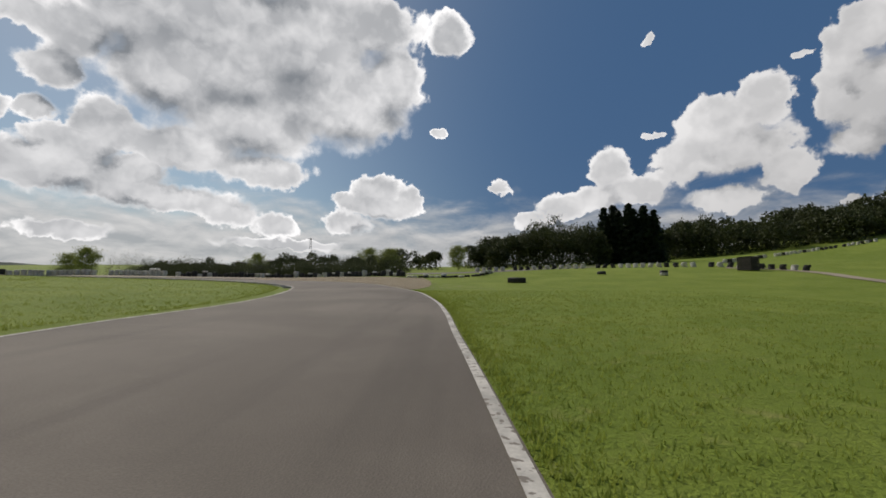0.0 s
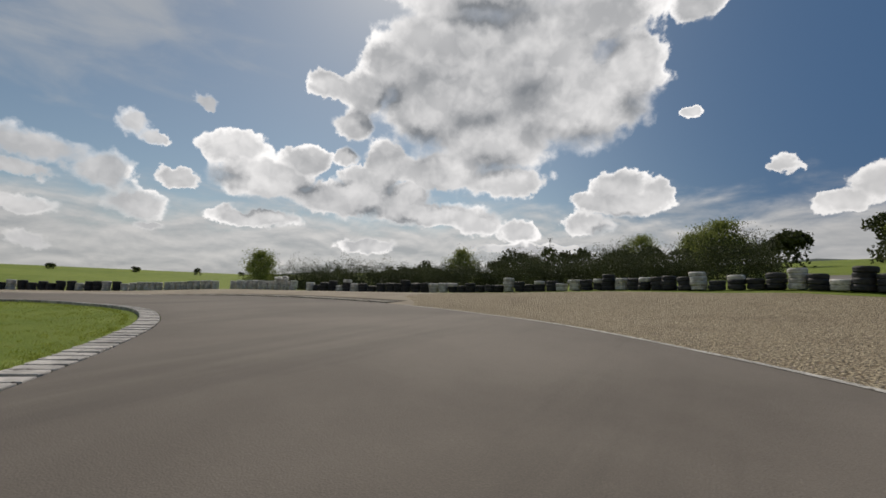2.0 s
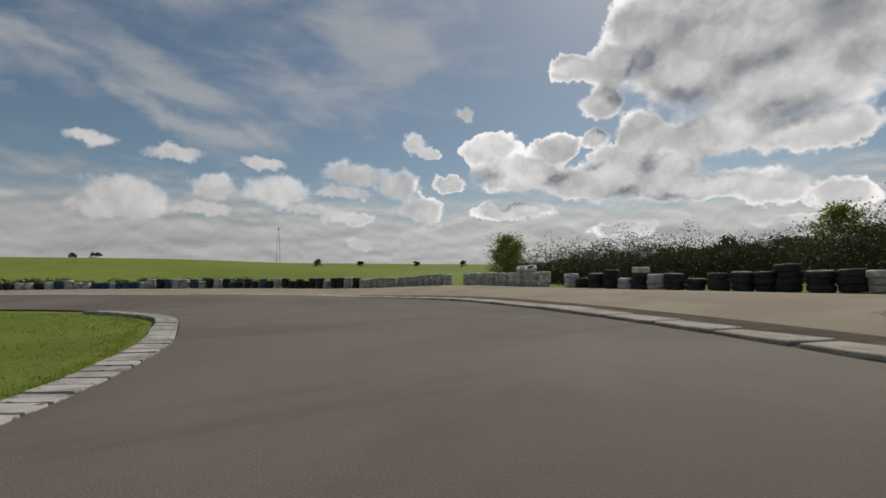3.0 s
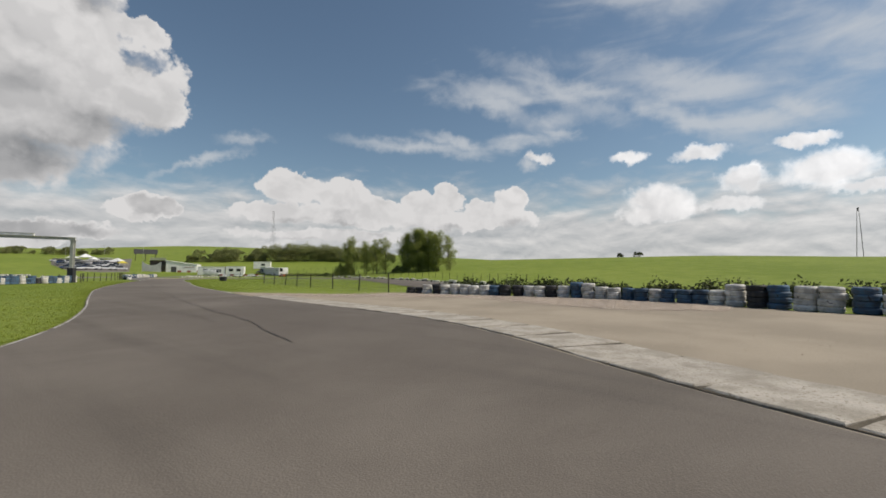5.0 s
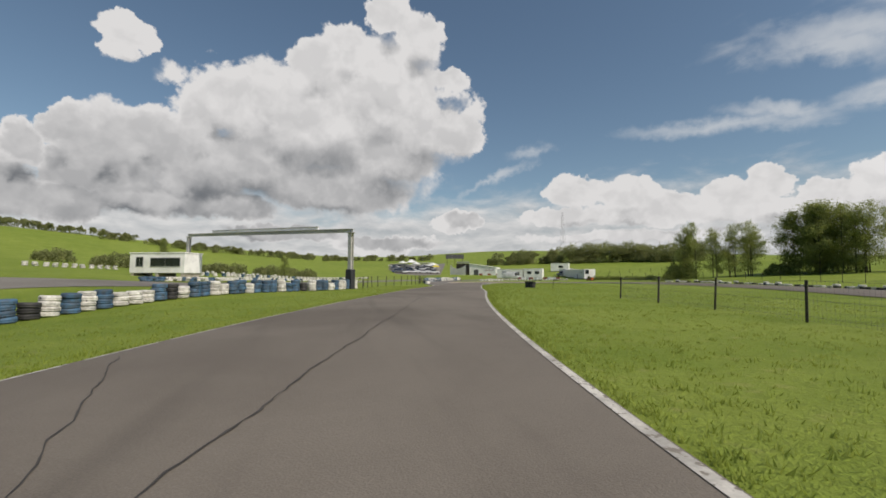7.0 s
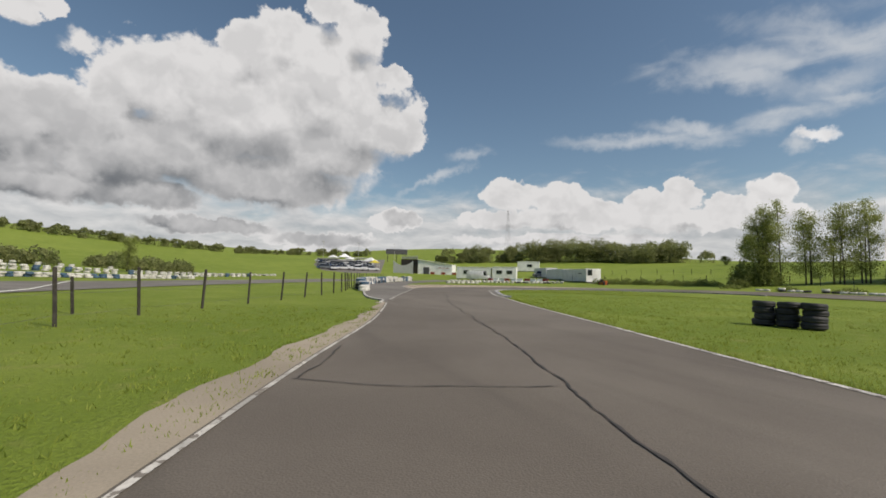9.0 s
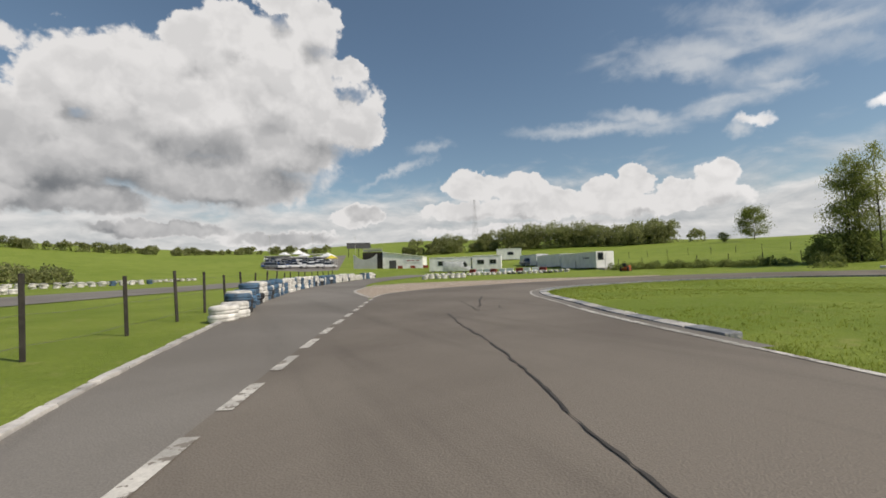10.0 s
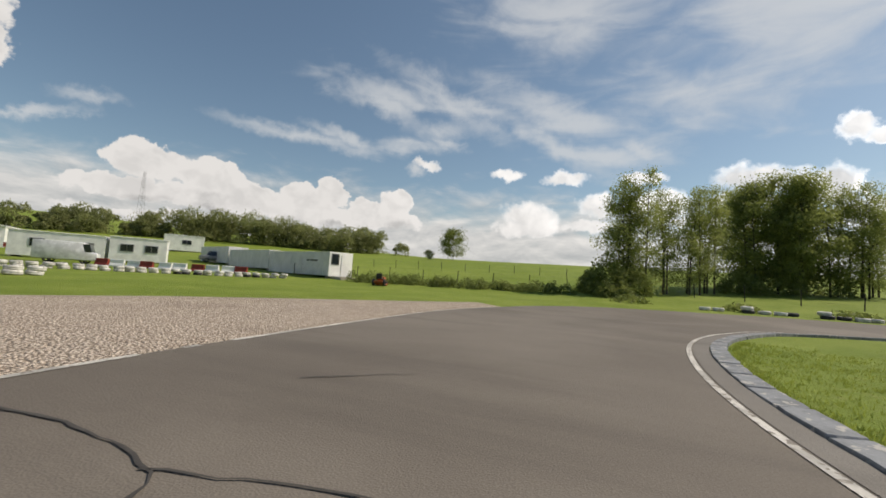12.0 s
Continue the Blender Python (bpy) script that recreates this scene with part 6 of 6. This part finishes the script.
# ---------------------------------------------------------------- masts and poles
def mast(x, y, high, arms, label):
    ob = empty("mast", Matrix.Translation((x, y, height(x, y))), label, "mast")
    b = high * 0.05
    pieces = []
    for sx, sy in ((1, 1), (1, -1), (-1, -1), (-1, 1)):
        pieces.append(tube([(sx * b, sy * b, 0), (sx * b * 0.25, sy * b * 0.25, high)], 0.07, 4))
    for k in range(9):
        z0, z1 = high * k / 9, high * (k + 1) / 9
        w0, w1 = b * (1 - 0.75 * k / 9), b * (1 - 0.75 * (k + 1) / 9)
        pieces.append(tube([(-w0, -w0, z0), (w1, -w1, z1)], 0.04, 3))
        pieces.append(tube([(w0, w0, z0), (-w1, w1, z1)], 0.04, 3))
    part("lattice", mesh_of("lattice", *joined(pieces), MAST_STEEL), ob)
    for s in (-1, 1) if arms else ():
        part("arm", mesh_of("arm", *tube([(0, 0, high * 0.93), (s * arms, 0, high)], 0.12, 4), MAST_STEEL), ob)
    return ob


mast(-97, 290, 23, 1.8, "grey lattice power mast with raised arms")
mast(-277, 53, 20, 1.9, "grey lattice power mast with raised arms")
mast(-281, -407, 42, 0, "tall thin lattice transmitter mast")
for x, y, hgt in ((-72, -160, 8), (-84, -166, 8), (-98, -172, 8)):
    ob = empty("light_pole", Matrix.Translation((x, y, height(x, y))), "slim grey light pole in the paddock", "pole", "light poles")
    part("pole", mesh_of("pole", *tube([(0, 0, -0.1), (0, 0, hgt)], 0.05, 6, 0.035), GALV), ob)
    part("lamp_head", bm_mesh("lamp_head", box(0.6, 0.2, 0.12, 0.02, (0.2, 0, hgt)), GALV), ob)
# stake beside the tyre pack
ob = empty("stake", pose(-70.9, -27.6, height(-70.9, -27.6), 12, -14, 0), "leaning thin stake behind the tyre pack", "stake")
part("rod", mesh_of("rod", *tube([(0, 0, -0.1), (0, 0, 1.35)], 0.025, 5), POST), ob)

# ---------------------------------------------------------------- verges, stones and grass
verge = stretch(left_line, (-55.6, -20.6), (-61.8, -38.6))
v, f = ribbon(offset(verge, 0.0), [q + Vector((0.2 + 0.34 * math.sin(i * 0.045) ** 2 + 0.14 * math.sin(i * 0.31) ** 2 + worn.uniform(-0.05, 0.05), 0.0)) for i, q in enumerate(verge)], 0.022)
tagged(new("dirt_verge", up(mesh_of("dirt_verge", v, f, DIRT, True))), "bare sandy strip along the track edge", "dirt", kind="structure")


def bare_patch(x, y, rx, ry, turn, label, lift=0.03):
    """A ragged patch of bare earth showing through the grass."""
    n, a0 = 40, radians(turn)
    rim = []
    for k in range(n):
        a = 2 * math.pi * k / n
        r = 1 + 0.22 * math.sin(3 * a + x) + 0.16 * math.sin(7 * a + y) + worn.uniform(-0.12, 0.12)
        u, v = math.cos(a) * rx * r, math.sin(a) * ry * r
        rim.append((x + u * math.cos(a0) - v * math.sin(a0), y + u * math.sin(a0) + v * math.cos(a0)))
    return tagged(new("dirt_patch", bm_mesh("dirt_patch", sheet(rim, lift, 0.8), DIRT, True)), label, "dirt", kind="structure")


bare_patch(-37.6, -6.4, 2.6, 0.9, 60, "bare sandy patch in the grass before the tyres")
bare_patch(-40.0, -3.6, 1.5, 0.5, 75, "bare sandy patch in the grass before the tyres")


def stones(name, spots, label, mat=STONE):
    """Loose stones, each a squashed octahedron, in one mesh."""
    r = random.Random(len(spots))
    verts, faces = [], []
    for x, y, s in spots:
        z = height(x, y) + 0.03
        a = r.uniform(0, 6.3)
        o = len(verts)
        for k in range(4):
            w = s * r.uniform(0.6, 1.2)
            verts.append((x + math.cos(a + k * 1.57) * w, y + math.sin(a + k * 1.57) * w, z + s * 0.25))
        verts.append((x, y, z + s * r.uniform(0.7, 1.1)))
        faces += [(o, o + 1, o + 4), (o + 1, o + 2, o + 4), (o + 2, o + 3, o + 4), (o + 3, o, o + 4)]
    return tagged(new(name, mesh_of(name, verts, faces, mat)), label, "gravel", kind="stuff")


def along(line, count, near, far_off, side, power=1.6):
    out = []
    for _ in range(count):
        i = worn.randrange(1, len(line) - 1)
        t = (line[i + 1] - line[i - 1]).normalized()
        d = near + (far_off - near) * worn.random() ** power
        q = line[i] + Vector((-t.y, t.x)) * d * side + t * worn.uniform(-0.2, 0.2)
        out.append((q.x, q.y))
    return out


spots = [(x, y, worn.uniform(0.006, 0.018)) for x, y in along(stretch(right_line, (-2.6, 25), (-20, 45.3)), 9000, 0.15, 6.5, -1)]
stones("gravel_stones", spots, "loose tan stones lying on the gravel bed")
spots = [(x, y, worn.uniform(0.006, 0.018)) for x, y in along(stretch(left_line, (-69.4, -56.5), (-88, -61.7)), 8000, 0.15, 6.0, 1)]
stones("gravel_stones", spots, "loose pinkish stones lying on the island gravel")
spots = [(x, y, worn.uniform(0.006, 0.02)) for x, y in along(curve([(-52.8, 11.6), (-54.9, 15.2), (-57.3, 16.6), (-59.2, 17), (-59.8, 22), (-60, 27), (-59.2, 32)], 0.25), 5000, -0.9, 0.9, 1, 1.0)]
spots += [(x, y, worn.uniform(0.005, 0.013)) for x, y in along(curve([(-57.2, 33), (-55.6, 30.8), (-55.8, 28.8), (-56.8, 25.9), (-57.3, 23), (-56.2, 21), (-55, 18.9), (-53.6, 16.1), (-52.75, 12.6)], 0.25), 3500, -0.5, 0.9, 1, 0.8)]
spots += [(x, y, worn.uniform(0.006, 0.016)) for x, y in along(curve([(-58, 32), (-57.4, 28), (-58.4, 23), (-57, 19.4), (-54.6, 16), (-53.3, 12)], 0.25), 4500, -1.3, 1.3, 1, 0.9)]
stones("gravel_stones", spots, "loose stones scattered at the foot of the tyres")
spots = [(x, y, worn.uniform(0.006, 0.014)) for x, y in along(stretch(right_line, (-46.9, 33.5), (-52.6, 11.4)), 1500, 1.2, 6, -1)]
stones("gravel_stones", spots, "few loose stones on the dirt run-off")


def blades(spots, label):
    g = np.random.RandomState(2)
    s = np.array(spots)
    z = np.array([height(x, y) for x, y in spots])
    n, per = len(s), 6
    base = np.repeat(np.column_stack([s, z]), per, 0) + np.column_stack([g.normal(size=(n * per, 2)) * 0.045, np.zeros(n * per)])
    a = g.uniform(0, 2 * np.pi, n * per)
    hgt = g.uniform(0.02, 0.055, n * per) * np.repeat(g.uniform(0.5, 1.5, n), per)
    w = 0.006 + 0.05 * hgt
    side = np.column_stack([np.cos(a), np.sin(a), np.zeros(n * per)]) * w[:, None]
    tip = base + np.column_stack([g.normal(size=(n * per, 2)) * 0.4 * hgt[:, None], hgt])
    v = np.stack([base - side, base + side, tip], 1).reshape(-1, 3)
    f = [(3 * i, 3 * i + 1, 3 * i + 2) for i in range(n * per)]
    return tagged(new("grass_tufts", mesh_of("grass_tufts", v, f, BLADE)), label, "grass", kind="stuff")


tufts = along(stretch(right_line, (0.9, -6), (-2.4, 24.4)), 13000, 0.1, 20, -1, 2.4)
tufts += along(stretch(left_line, (-6, -4), (-38.2, 33.4)), 7000, 0.75, 14, 1, 2.6)
tufts += along(stretch(left_line, (-40, 30), (-61, -36)), 11000, 0.12, 16, 1, 2.4)
tufts += along(stretch(right_line, (-53.4, 8), (-70.6, -46)), 10000, 0.12, 16, -1, 2.4)
tufts += along(stretch(right_line, (-71.5, -48.4), (-88, -54.2)), 4500, 0.6, 14, -1, 2.4)
blades(tufts, "short uneven grass blades along the track edges")
